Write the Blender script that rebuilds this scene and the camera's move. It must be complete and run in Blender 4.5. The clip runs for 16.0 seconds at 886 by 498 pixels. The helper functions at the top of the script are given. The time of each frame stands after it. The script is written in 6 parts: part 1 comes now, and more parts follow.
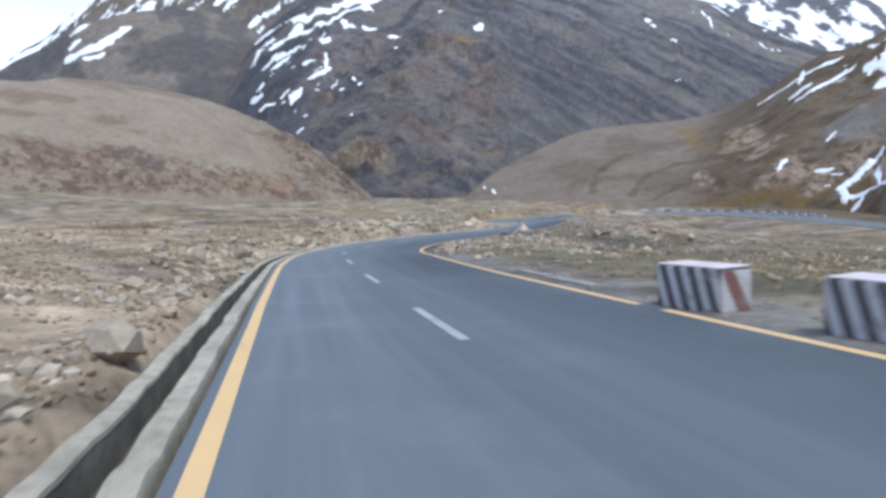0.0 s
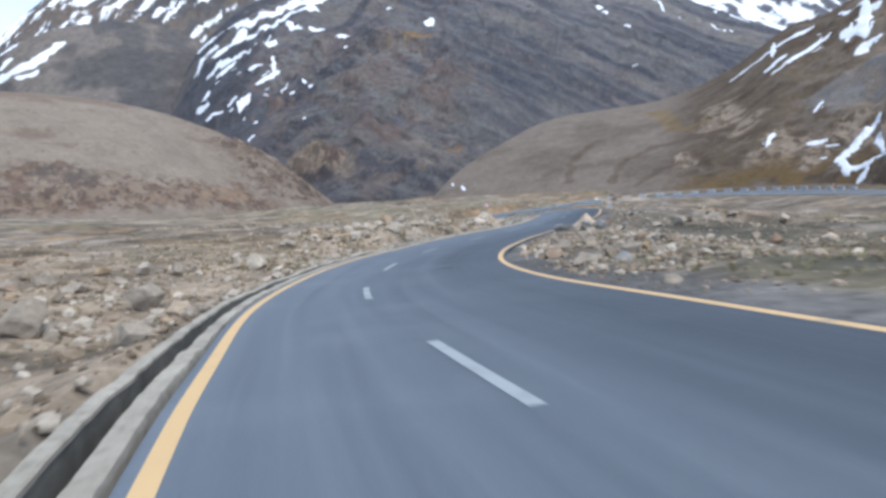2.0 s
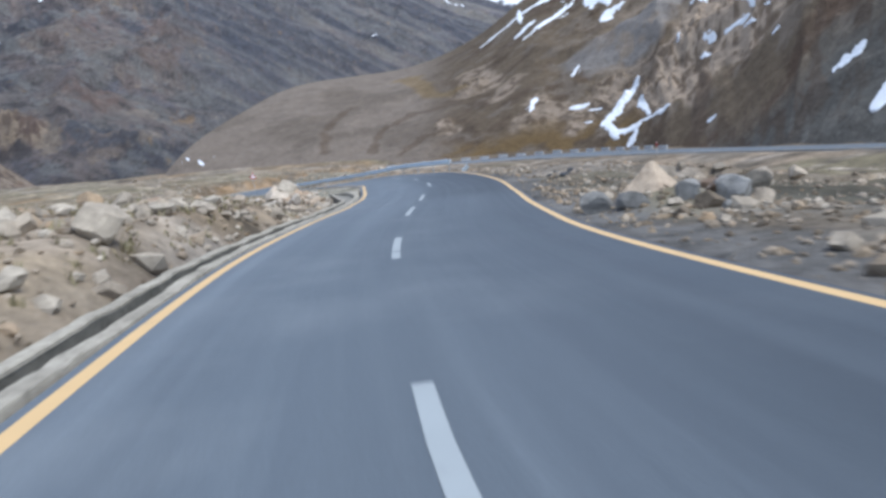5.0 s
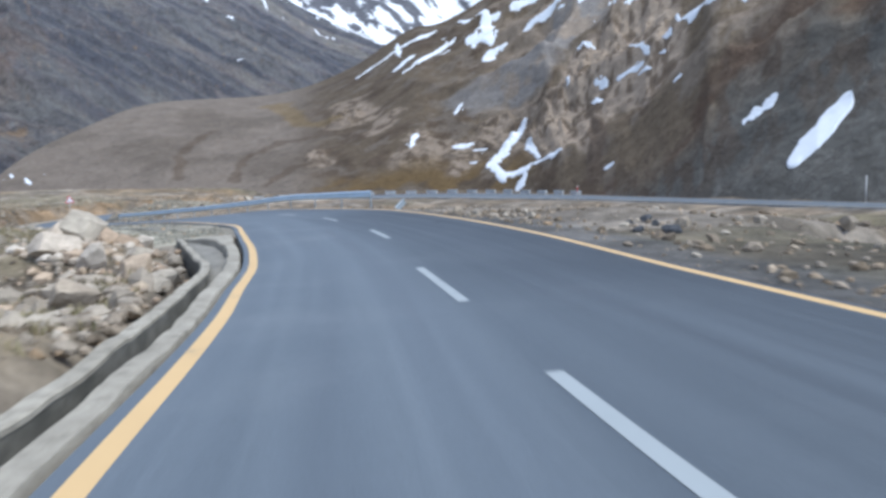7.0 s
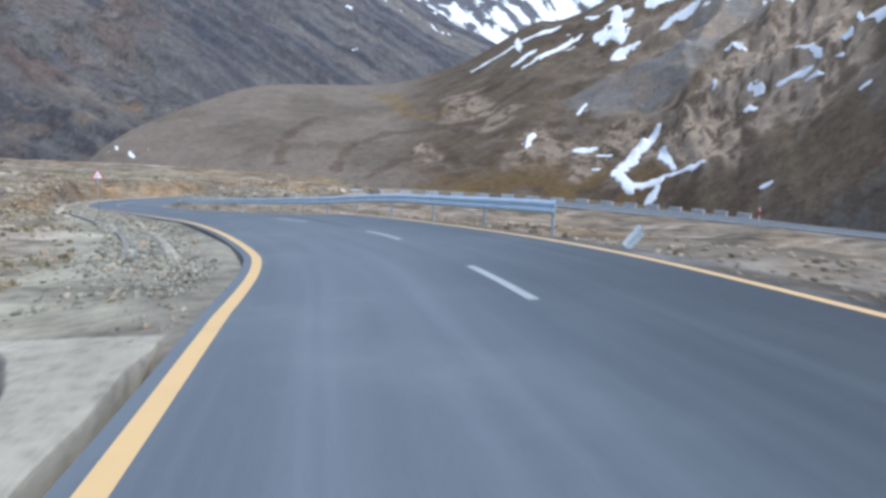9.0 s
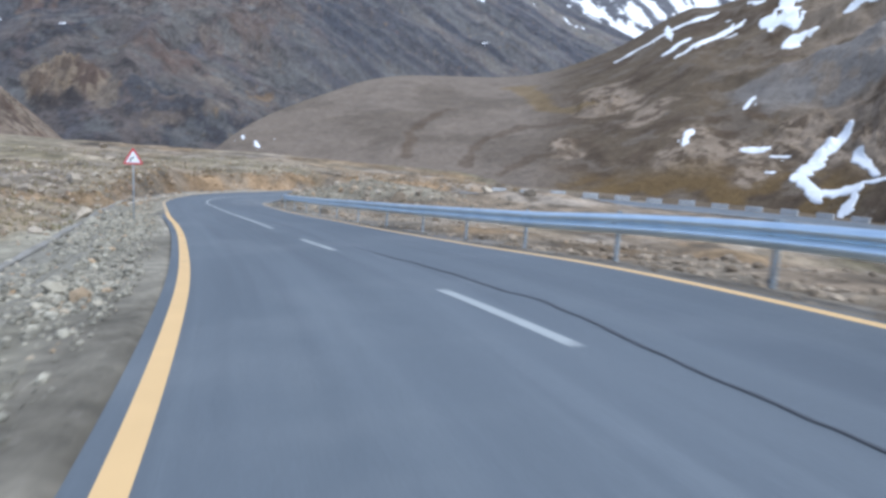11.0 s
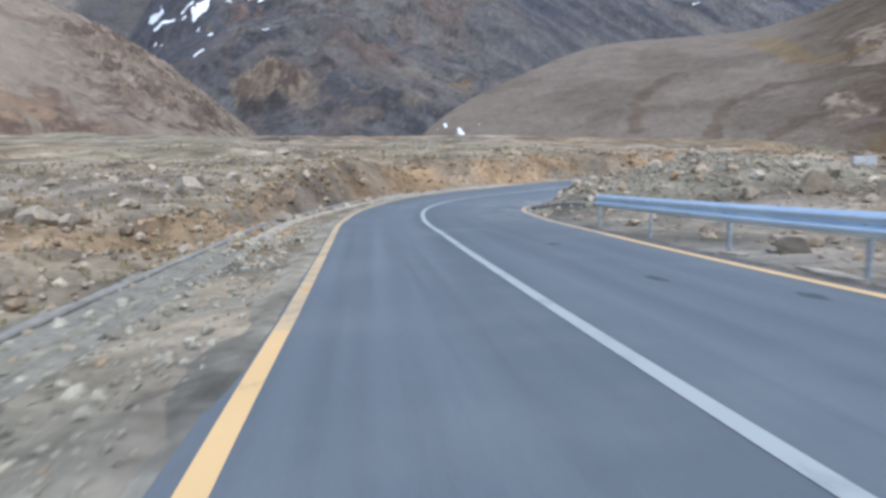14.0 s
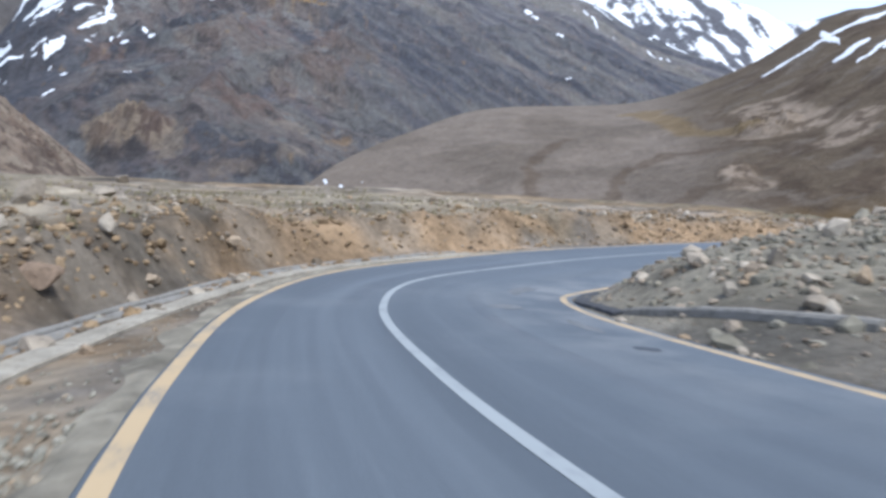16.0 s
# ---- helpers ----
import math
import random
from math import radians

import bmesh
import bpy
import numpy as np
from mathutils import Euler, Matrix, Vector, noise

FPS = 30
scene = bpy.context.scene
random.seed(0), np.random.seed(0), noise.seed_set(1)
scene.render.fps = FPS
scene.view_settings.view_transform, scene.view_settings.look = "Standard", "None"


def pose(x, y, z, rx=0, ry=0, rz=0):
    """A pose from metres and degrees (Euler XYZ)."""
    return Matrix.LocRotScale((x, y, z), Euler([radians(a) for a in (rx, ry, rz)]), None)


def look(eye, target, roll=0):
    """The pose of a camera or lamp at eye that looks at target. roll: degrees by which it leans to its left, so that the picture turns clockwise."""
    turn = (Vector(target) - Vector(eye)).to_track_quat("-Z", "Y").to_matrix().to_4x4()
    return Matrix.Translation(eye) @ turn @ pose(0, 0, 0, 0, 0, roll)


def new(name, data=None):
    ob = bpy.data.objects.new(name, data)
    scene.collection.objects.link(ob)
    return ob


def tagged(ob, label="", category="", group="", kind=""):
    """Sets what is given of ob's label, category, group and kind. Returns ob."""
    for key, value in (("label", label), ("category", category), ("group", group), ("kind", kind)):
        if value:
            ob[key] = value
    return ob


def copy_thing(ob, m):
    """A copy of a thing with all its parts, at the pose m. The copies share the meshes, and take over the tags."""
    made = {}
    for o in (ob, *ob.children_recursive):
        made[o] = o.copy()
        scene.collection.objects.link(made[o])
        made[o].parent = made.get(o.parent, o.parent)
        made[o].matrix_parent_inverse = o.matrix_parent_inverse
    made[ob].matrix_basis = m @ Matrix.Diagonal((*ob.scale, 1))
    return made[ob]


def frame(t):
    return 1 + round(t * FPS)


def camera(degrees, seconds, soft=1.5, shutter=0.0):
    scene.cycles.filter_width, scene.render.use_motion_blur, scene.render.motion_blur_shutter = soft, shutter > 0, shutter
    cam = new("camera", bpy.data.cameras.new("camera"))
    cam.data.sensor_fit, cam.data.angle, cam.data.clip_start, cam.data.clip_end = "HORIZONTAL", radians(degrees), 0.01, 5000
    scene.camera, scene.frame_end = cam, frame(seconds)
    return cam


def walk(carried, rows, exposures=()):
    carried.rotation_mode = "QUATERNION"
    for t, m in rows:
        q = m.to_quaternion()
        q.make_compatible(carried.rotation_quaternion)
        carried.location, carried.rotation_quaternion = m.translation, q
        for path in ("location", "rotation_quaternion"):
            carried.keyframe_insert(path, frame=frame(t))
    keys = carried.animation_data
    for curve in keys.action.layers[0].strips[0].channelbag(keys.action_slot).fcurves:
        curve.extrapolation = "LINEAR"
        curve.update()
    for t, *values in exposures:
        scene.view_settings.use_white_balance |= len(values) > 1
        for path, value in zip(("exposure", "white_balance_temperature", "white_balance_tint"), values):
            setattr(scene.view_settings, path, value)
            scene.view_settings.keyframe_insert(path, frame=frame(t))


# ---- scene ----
cam = camera(60.66, 16.0, soft=3.2, shutter=0.4)
PATH = [
    (0, (0.037, -0.240, 1.515), (-0.515, 19.662, -0.386), -1.40),
    (0.5, (-1.403, 5.621, 1.106), (-1.433, 25.488, -1.193), -2.42),
    (1, (-2.695, 11.314, 0.748), (-2.662, 31.182, -1.547), -3.10),
    (1.5, (-3.886, 17.149, 0.379), (-4.103, 37.036, -1.736), -3.99),
    (2, (-4.940, 22.759, 0.050), (-4.451, 42.661, -1.860), -4.96),
    (2.5, (-5.840, 28.530, -0.269), (-5.409, 48.442, -2.085), -6.51),
    (3, (-6.368, 33.843, -0.591), (-4.214, 53.622, -2.621), -6.53),
    (3.5, (-6.751, 39.409, -0.925), (-3.017, 58.954, -2.941), -5.59),
    (4, (-6.705, 45.022, -1.305), (-1.837, 64.233, -3.997), -5.93),
    (4.5, (-6.362, 50.697, -1.605), (-0.606, 69.611, -4.628), -5.77),
    (5, (-5.750, 56.182, -1.857), (1.238, 74.655, -5.009), -5.69),
    (5.2, (-5.427, 58.365, -1.940), (1.819, 76.741, -5.074), -6.25),
    (5.5, (-4.930, 61.477, -2.121), (2.976, 79.602, -5.122), -4.83),
    (6, (-3.989, 66.642, -2.374), (4.797, 84.387, -5.186), -3.91),
    (6.5, (-2.669, 71.617, -2.598), (6.947, 88.959, -5.200), -2.93),
    (7, (-0.989, 76.412, -2.792), (9.421, 93.319, -5.195), -1.93),
    (7.3, (0.183, 79.189, -2.924), (11.044, 95.826, -5.217), -1.32),
    (7.5, (0.890, 81.088, -3.008), (11.783, 97.708, -5.269), -0.71),
    (8, (2.693, 86.038, -3.164), (12.830, 103.117, -5.517), -0.89),
    (8.2, (3.411, 88.021, -3.240), (12.719, 105.557, -5.654), 0.72),
    (8.7, (5.127, 92.594, -3.378), (13.688, 110.508, -5.783), 1.86),
    (9.2, (6.634, 97.388, -3.504), (14.526, 115.615, -5.843), 2.70),
    (9.7, (7.861, 102.252, -3.650), (15.093, 120.758, -5.933), 3.45),
    (10.3, (9.112, 108.290, -3.868), (15.520, 127.102, -6.118), 4.30),
    (10.5, (9.358, 110.418, -3.985), (15.412, 129.335, -6.325), 4.77),
    (11, (9.764, 115.594, -4.263), (15.019, 134.717, -6.850), 3.63),
    (11.5, (9.880, 120.927, -4.498), (14.115, 140.308, -7.035), 3.87),
    (12, (9.764, 126.408, -4.803), (13.066, 145.947, -7.512), 2.00),
    (12.5, (9.450, 131.240, -5.132), (12.088, 150.836, -8.137), 1.78),
    (13, (8.973, 136.448, -5.501), (10.153, 156.191, -8.474), -0.15),
    (13.5, (8.487, 141.270, -5.807), (9.437, 161.021, -8.809), 0.76),
    (14, (8.112, 146.152, -6.061), (8.230, 165.915, -9.125), -0.95),
    (14.5, (7.478, 150.834, -6.396), (7.868, 170.654, -9.046), -0.64),
    (15, (7.024, 155.591, -6.657), (7.145, 175.546, -8.000), 1.54),
    (15.5, (6.545, 160.328, -6.973), (9.033, 180.110, -8.551), 2.59),
    (16, (6.160, 164.948, -7.173), (9.686, 184.583, -8.586), 1.45),
]
walk(cam, [(t, look(eye, target, roll)) for t, eye, target, roll in PATH], exposures=[(0.0, 1.68, 6400, 7), (5.0, 1.72, 6420, 7), (7.5, 1.75, 6330, 6), (11.0, 1.75, 6330, 7), (13.0, 1.78, 6370, 7), (16.0, 1.83, 6430, 8)])

# ---- light ----
world = bpy.data.worlds.new("sky")
scene.world = world
world.use_nodes = True
wn, wl = world.node_tree.nodes, world.node_tree.links
sky = wn.new("ShaderNodeTexSky")
sky.sky_type, sky.sun_disc = "NISHITA", False
sky.sun_elevation, sky.sun_rotation = radians(62), radians(143)
sky.altitude, sky.air_density, sky.dust_density, sky.ozone_density = 4000, 1.0, 7.0, 1.0
wn["Background"].inputs["Strength"].default_value = 0.12
pale = wn.new("ShaderNodeHueSaturation")          # a thin overcast: most of the blue is gone
pale.inputs["Saturation"].default_value = 0.72
wl.new(sky.outputs[0], pale.inputs["Color"])
wl.new(pale.outputs[0], wn["Background"].inputs[0])
sun = new("sun", bpy.data.lights.new("sun", "SUN"))
sun.data.energy, sun.data.angle, sun.data.color = 1.0, radians(25), (0.96, 0.98, 1.0)
sun.matrix_world = look((30, 20, 90), (0, 60, 0))
scene.view_settings.exposure = 1.75


# ---- noise on arrays ----
def lattice(i, j, seed):
    h = (i * 374761393 + j * 668265263 + seed * 974711) & 0x7FFFFFFF
    h = ((h ^ (h >> 13)) * 1274126177) & 0x7FFFFFFF
    return ((h ^ (h >> 16)) & 0xFFFF) / 65535.0


def vnoise(x, y, seed=0):
    """Smooth noise from 0 to 1 on arrays."""
    x, y = np.asarray(x, float), np.asarray(y, float)
    i, j = np.floor(x).astype(np.int64), np.floor(y).astype(np.int64)
    a, b = x - i, y - j
    a, b = a * a * a * (a * (a * 6 - 15) + 10), b * b * b * (b * (b * 6 - 15) + 10)
    n00, n10 = lattice(i, j, seed), lattice(i + 1, j, seed)
    n01, n11 = lattice(i, j + 1, seed), lattice(i + 1, j + 1, seed)
    return (n00 * (1 - a) + n10 * a) * (1 - b) + (n01 * (1 - a) + n11 * a) * b


def fbm(x, y, octaves=5, seed=0, gain=0.5):
    """Fractal noise from -1 to 1."""
    total, amp, top = 0.0, 1.0, 0.0
    for k in range(octaves):
        total = total + amp * (2 * vnoise(x * 2 ** k + 17.3 * k, y * 2 ** k - 9.1 * k, seed + k) - 1)
        top += amp
        amp *= gain
    return total / top


def ridged(x, y, octaves=4, seed=0):
    """Sharp crests, 0 to 1."""
    total, amp, top = 0.0, 1.0, 0.0
    for k in range(octaves):
        total = total + amp * (1 - np.abs(2 * vnoise(x * 2 ** k + 5.7 * k, y * 2 ** k + 3.3 * k, seed + k) - 1))
        top += amp
        amp *= 0.5
    return total / top


def smooth(a, b, x):
    w = np.clip((np.asarray(x, float) - a) / (b - a), 0, 1)
    return w * w * (3 - 2 * w)


def spline(points, step=None, count=None):
    """A Catmull-Rom curve through rows of numbers, the first two or three of which are a place."""
    p = np.array(points, float)
    p = np.vstack([2 * p[0] - p[1], p, 2 * p[-1] - p[-2]])
    out = []
    for k in range(1, len(p) - 2):
        w = np.linspace(0, 1, 24, endpoint=False)[:, None]
        a, b, c, d = p[k - 1], p[k], p[k + 1], p[k + 2]
        out.append(0.5 * (2 * b + (c - a) * w + (2 * a - 5 * b + 4 * c - d) * w ** 2 + (3 * b - a - 3 * c + d) * w ** 3))
    out = np.vstack(out + [p[-2:-1]])
    run = np.concatenate([[0], np.cumsum(np.linalg.norm(np.diff(out[:, :2], axis=0), axis=1))])
    n = count or int(run[-1] / step) + 1
    at = np.linspace(0, run[-1], n)
    return np.stack([np.interp(at, run, out[:, k]) for k in range(p.shape[1])], 1), at


# ---- materials ----
def material(name, rough=0.9, metal=0.0):
    m = bpy.data.materials.new(name)
    m.use_nodes = True
    b = m.node_tree.nodes["Principled BSDF"]
    b.inputs["Roughness"].default_value, b.inputs["Metallic"].default_value = rough, metal
    return m, m.node_tree.nodes, m.node_tree.links, b


def simple(name, rgb, rough=0.9, metal=0.0):
    m, n, l, b = material(name, rough, metal)
    b.inputs["Base Color"].default_value = (*rgb, 1)
    return m


def mixed(n, l, fac, a, b, kind="MIX"):
    """Mix two colours (sockets or rgb) by fac."""
    m = n.new("ShaderNodeMix")
    m.data_type, m.blend_type = "RGBA", kind
    for k, v in ((0, fac), (6, a), (7, b)):
        if isinstance(v, bpy.types.NodeSocket):
            l.new(v, m.inputs[k])
        else:
            m.inputs[k].default_value = v if k == 0 else (*v, 1)
    return m.outputs[2]


def grain(n, l, scale, detail=6, rough=0.6, vector=None, stretch=None):
    t = n.new("ShaderNodeTexNoise")
    t.inputs["Scale"].default_value, t.inputs["Detail"].default_value, t.inputs["Roughness"].default_value = scale, detail, rough
    if vector is not None:
        if stretch:
            m = n.new("ShaderNodeMapping")
            m.inputs["Scale"].default_value = stretch
            l.new(vector, m.inputs["Vector"])
            vector = m.outputs[0]
        l.new(vector, t.inputs["Vector"])
    return t.outputs[0]


def ramp(n, l, fac, stops):
    r = n.new("ShaderNodeValToRGB")
    r.color_ramp.elements[0].position, r.color_ramp.elements[0].color = stops[0][0], (*stops[0][1], 1)
    r.color_ramp.elements[1].position, r.color_ramp.elements[1].color = stops[-1][0], (*stops[-1][1], 1)
    for p, c in stops[1:-1]:
        e = r.color_ramp.elements.new(p)
        e.color = (*c, 1)
    l.new(fac, r.inputs[0])
    return r.outputs[0]


def step(n, l, fac, lo, hi, to_lo=0.0, to_hi=1.0):
    m = n.new("ShaderNodeMapRange")
    m.inputs[1].default_value, m.inputs[2].default_value, m.inputs[3].default_value, m.inputs[4].default_value = lo, hi, to_lo, to_hi
    l.new(fac, m.inputs[0])
    return m.outputs[0]


def relief(n, l, b, height, strength, distance):
    bump = n.new("ShaderNodeBump")
    bump.inputs["Strength"].default_value, bump.inputs["Distance"].default_value = strength, distance
    l.new(height, bump.inputs["Height"])
    l.new(bump.outputs[0], b.inputs["Normal"])


def place(n):
    return n.new("ShaderNodeNewGeometry").outputs["Position"]


def attribute(n, name):
    a = n.new("ShaderNodeAttribute")
    a.attribute_name = name
    return a


def tinted(name, fine, bump, rough=0.95, contrast=0.45, pebbles=1.0, cracks=0.0):
    """A rock or soil whose colour lies in the mesh's 'tint', broken up by grain at several scales."""
    m, n, l, b = material(name, rough)
    p = place(n)
    tint = attribute(n, "tint").outputs["Color"]
    big, small = grain(n, l, fine * 0.22, 8, 0.65, p), grain(n, l, fine, 8, 0.72, p)
    k = mixed(n, l, 0.5, step(n, l, big, 0.3, 0.72, 1 - contrast, 1 + contrast), step(n, l, small, 0.28, 0.74, 1 - contrast, 1 + contrast))
    col = mixed(n, l, 1.0, tint, k, "MULTIPLY")
    cleft = grain(n, l, fine * 0.5, 5, 0.6, p)
    away = n.new("ShaderNodeMath")
    away.operation, away.inputs[1].default_value, away.inputs[2].default_value = "COMPARE", 0.5, 0.022
    l.new(cleft, away.inputs[0])
    col = mixed(n, l, step(n, l, away.outputs[0], 0.0, 1.0, 0.0, cracks), col, mixed(n, l, 1.0, col, (0.5, 0.46, 0.43), "MULTIPLY"))
    v = n.new("ShaderNodeTexVoronoi")
    v.inputs["Scale"].default_value = fine * 1.7
    l.new(p, v.inputs["Vector"])
    spot = step(n, l, v.outputs["Distance"], 0.12, 0.3, 1.0, 0.0)
    shade = n.new("ShaderNodeRGBToBW")
    l.new(v.outputs["Color"], shade.inputs[0])
    pale = mixed(n, l, 1.0, mixed(n, l, 0.5, col, (0.3, 0.27, 0.24)), step(n, l, shade.outputs[0], 0.2, 0.8, 0.55, 1.25), "MULTIPLY")
    pick = n.new("ShaderNodeMath")
    pick.operation = "MULTIPLY"
    l.new(spot, pick.inputs[0])
    l.new(step(n, l, small, 0.5, 0.62, 0.0, pebbles), pick.inputs[1])
    l.new(mixed(n, l, pick.outputs[0], col, pale), b.inputs["Base Color"])
    h = mixed(n, l, 0.45, big, small)
    relief(n, l, b, h, 1.0, bump)
    b.inputs["Specular IOR Level"].default_value = 0.2
    return m


def asphalt():
    m, n, l, b = material("asphalt", 0.55)
    lane, p = attribute(n, "lane").outputs["Vector"], place(n)
    streak = grain(n, l, 1.0, 5, 0.6, lane, (0.045, 2.2, 1))
    broad = grain(n, l, 1.0, 4, 0.55, lane, (0.02, 0.55, 1))
    worn = grain(n, l, 0.35, 6, 0.6, p)
    fine = grain(n, l, 60, 4, 0.7, p)
    col = ramp(n, l, streak, [(0.28, (0.078, 0.092, 0.107)), (0.5, (0.1, 0.118, 0.136)), (0.75, (0.13, 0.151, 0.171))])
    col = mixed(n, l, step(n, l, broad, 0.42, 0.62, 0.0, 0.55), col, (0.068, 0.083, 0.097))
    col = mixed(n, l, step(n, l, worn, 0.5, 0.72, 0.0, 0.5), col, (0.146, 0.162, 0.175))
    part_y = n.new("ShaderNodeSeparateXYZ")
    l.new(lane, part_y.inputs[0])
    aside = mixed(n, l, step(n, l, part_y.outputs[1], -1.6, 2.2), (1.15, 1.15, 1.15), (0.63, 0.645, 0.66))      # darker towards the uphill lane
    col = mixed(n, l, step(n, l, part_y.outputs[0], 150, 105), col, mixed(n, l, 1.0, col, aside, "MULTIPLY"))
    for a, z, deep, left in ((18, 37, 0.72, -0.4), (46, 82, 0.85, -0.4), (84, 114, 0.64, -1.5), (138, 158, 0.86, -0.4)):                      # stretches where the uphill lane is darker still
        inside = n.new("ShaderNodeMath")
        inside.operation = "MULTIPLY"
        l.new(step(n, l, part_y.outputs[0], a, a + 5), inside.inputs[0])
        l.new(step(n, l, part_y.outputs[0], z, z - 6), inside.inputs[1])
        right_dark = n.new("ShaderNodeMath")
        right_dark.operation = "MULTIPLY"
        l.new(inside.outputs[0], right_dark.inputs[0])
        l.new(step(n, l, part_y.outputs[1], left, left + 2.0, 0.0, 1.0), right_dark.inputs[1])
        col = mixed(n, l, right_dark.outputs[0], col, mixed(n, l, 1.0, col, (deep, deep + 0.015, deep + 0.03), "MULTIPLY"))
    swirl, dusty = grain(n, l, 0.55, 5, 0.6, p), n.new("ShaderNodeMath")          # dust blown over the inside of the bend
    dusty.operation = "MULTIPLY"
    l.new(step(n, l, part_y.outputs[0], 170, 180), dusty.inputs[0])
    l.new(step(n, l, part_y.outputs[1], 0.6, 2.6), dusty.inputs[1])
    blown = n.new("ShaderNodeMath")
    blown.operation = "MULTIPLY"
    l.new(dusty.outputs[0], blown.inputs[0])
    l.new(step(n, l, swirl, 0.42, 0.62, 0.0, 0.8), blown.inputs[1])
    col = mixed(n, l, blown.outputs[0], col, (0.205, 0.212, 0.214))
    col = mixed(n, l, 0.35, col, step(n, l, fine, 0.3, 0.7, 0.3, 1.7), "MULTIPLY")
    l.new(col, b.inputs["Base Color"])
    l.new(step(n, l, streak, 0.3, 0.7, 0.5, 0.68), b.inputs["Roughness"])
    relief(n, l, b, fine, 0.35, 0.006)
    return m


def paint(name, rgb, under=(0.12, 0.13, 0.15), wear=0.6):
    """Road paint, thin and rubbed through in places."""
    m, n, l, b = material(name, 0.6)
    p = place(n)
    a, c = grain(n, l, 1.2, 6, 0.7, p), grain(n, l, 22, 5, 0.7, p)
    col = mixed(n, l, step(n, l, a, 0.35, 0.7, 0.0, 0.28), rgb, tuple(0.72 * v for v in rgb))
    gone = n.new("ShaderNodeMath")
    gone.operation = "MULTIPLY"
    l.new(step(n, l, a, wear - 0.04, wear + 0.12), gone.inputs[0])
    l.new(step(n, l, c, 0.42, 0.55), gone.inputs[1])
    l.new(mixed(n, l, gone.outputs[0], col, under), b.inputs["Base Color"])
    relief(n, l, b, c, 0.2, 0.003)
    return m


def concrete(name, rgb, dark, scale=3.0):
    m, n, l, b = material(name, 0.9)
    p = place(n)
    a, c, d = grain(n, l, scale * 0.25, 6, 0.65, p), grain(n, l, scale * 2, 7, 0.7, p), grain(n, l, 40, 4, 0.7, p)
    col = mixed(n, l, step(n, l, a, 0.38, 0.66), rgb, dark)
    col = mixed(n, l, step(n, l, c, 0.5, 0.68, 0, 0.7), col, tuple(0.55 * v for v in dark))
    col = mixed(n, l, 0.5, col, step(n, l, d, 0.3, 0.7, 0.5, 1.5), "MULTIPLY")
    l.new(col, b.inputs["Base Color"])
    relief(n, l, b, mixed(n, l, 0.5, c, d), 0.8, 0.02)
    return m


def stone(name, pale, mid, dark, scale):
    """Broken rock: each stone its own shade."""
    m, n, l, b = material(name, 0.9)
    o = n.new("ShaderNodeObjectInfo")
    g = n.new("ShaderNodeNewGeometry")
    tc = n.new("ShaderNodeTexCoord").outputs["Object"]
    mix = n.new("ShaderNodeMath")
    mix.operation = "ADD"
    l.new(o.outputs["Random"], mix.inputs[0])
    l.new(g.outputs["Random Per Island"], mix.inputs[1])
    wrap = n.new("ShaderNodeMath")
    wrap.operation = "FRACT"
    l.new(mix.outputs[0], wrap.inputs[0])
    col = ramp(n, l, wrap.outputs[0], [(0.0, dark), (0.35, mid), (0.75, pale), (0.88, tuple(1.1 * v for v in pale)), (1.0, (0.33, 0.23, 0.14))])
    a, c = grain(n, l, scale, 7, 0.65, tc), grain(n, l, scale * 6, 6, 0.7, tc)
    col = mixed(n, l, 0.6, col, step(n, l, a, 0.3, 0.7, 0.45, 1.45), "MULTIPLY")
    col = mixed(n, l, 0.4, col, step(n, l, c, 0.3, 0.7, 0.5, 1.5), "MULTIPLY")
    l.new(col, b.inputs["Base Color"])
    relief(n, l, b, mixed(n, l, 0.4, a, c), 0.9, 0.03)
    b.inputs["Specular IOR Level"].default_value = 0.25
    return m


def snow_cover():
    m, n, l, b = material("snow", 0.75)
    p = place(n)
    a, c = grain(n, l, 0.5, 6, 0.6, p), grain(n, l, 4, 5, 0.7, p)
    col = mixed(n, l, step(n, l, a, 0.45, 0.7, 0, 0.4), (0.74, 0.76, 0.79), (0.58, 0.6, 0.64))
    l.new(mixed(n, l, step(n, l, c, 0.6, 0.75, 0, 0.35), col, (0.48, 0.48, 0.5)), b.inputs["Base Color"])
    relief(n, l, b, a, 0.5, 0.25)
    return m


def zinc():
    """Galvanised steel: bluish, dull, with a faint spangle and grime."""
    m, n, l, b = material("galvanised_steel", 0.3, 0.95)
    p = place(n)
    a, c = grain(n, l, 1.5, 6, 0.6, p), grain(n, l, 30, 4, 0.6, p)
    col = mixed(n, l, step(n, l, a, 0.35, 0.7), (0.6, 0.74, 0.86), (0.74, 0.86, 0.94))
    l.new(mixed(n, l, step(n, l, c, 0.55, 0.75, 0, 0.08), col, (0.3, 0.34, 0.37)), b.inputs["Base Color"])
    l.new(step(n, l, a, 0.3, 0.7, 0.38, 0.48), b.inputs["Roughness"])
    return m


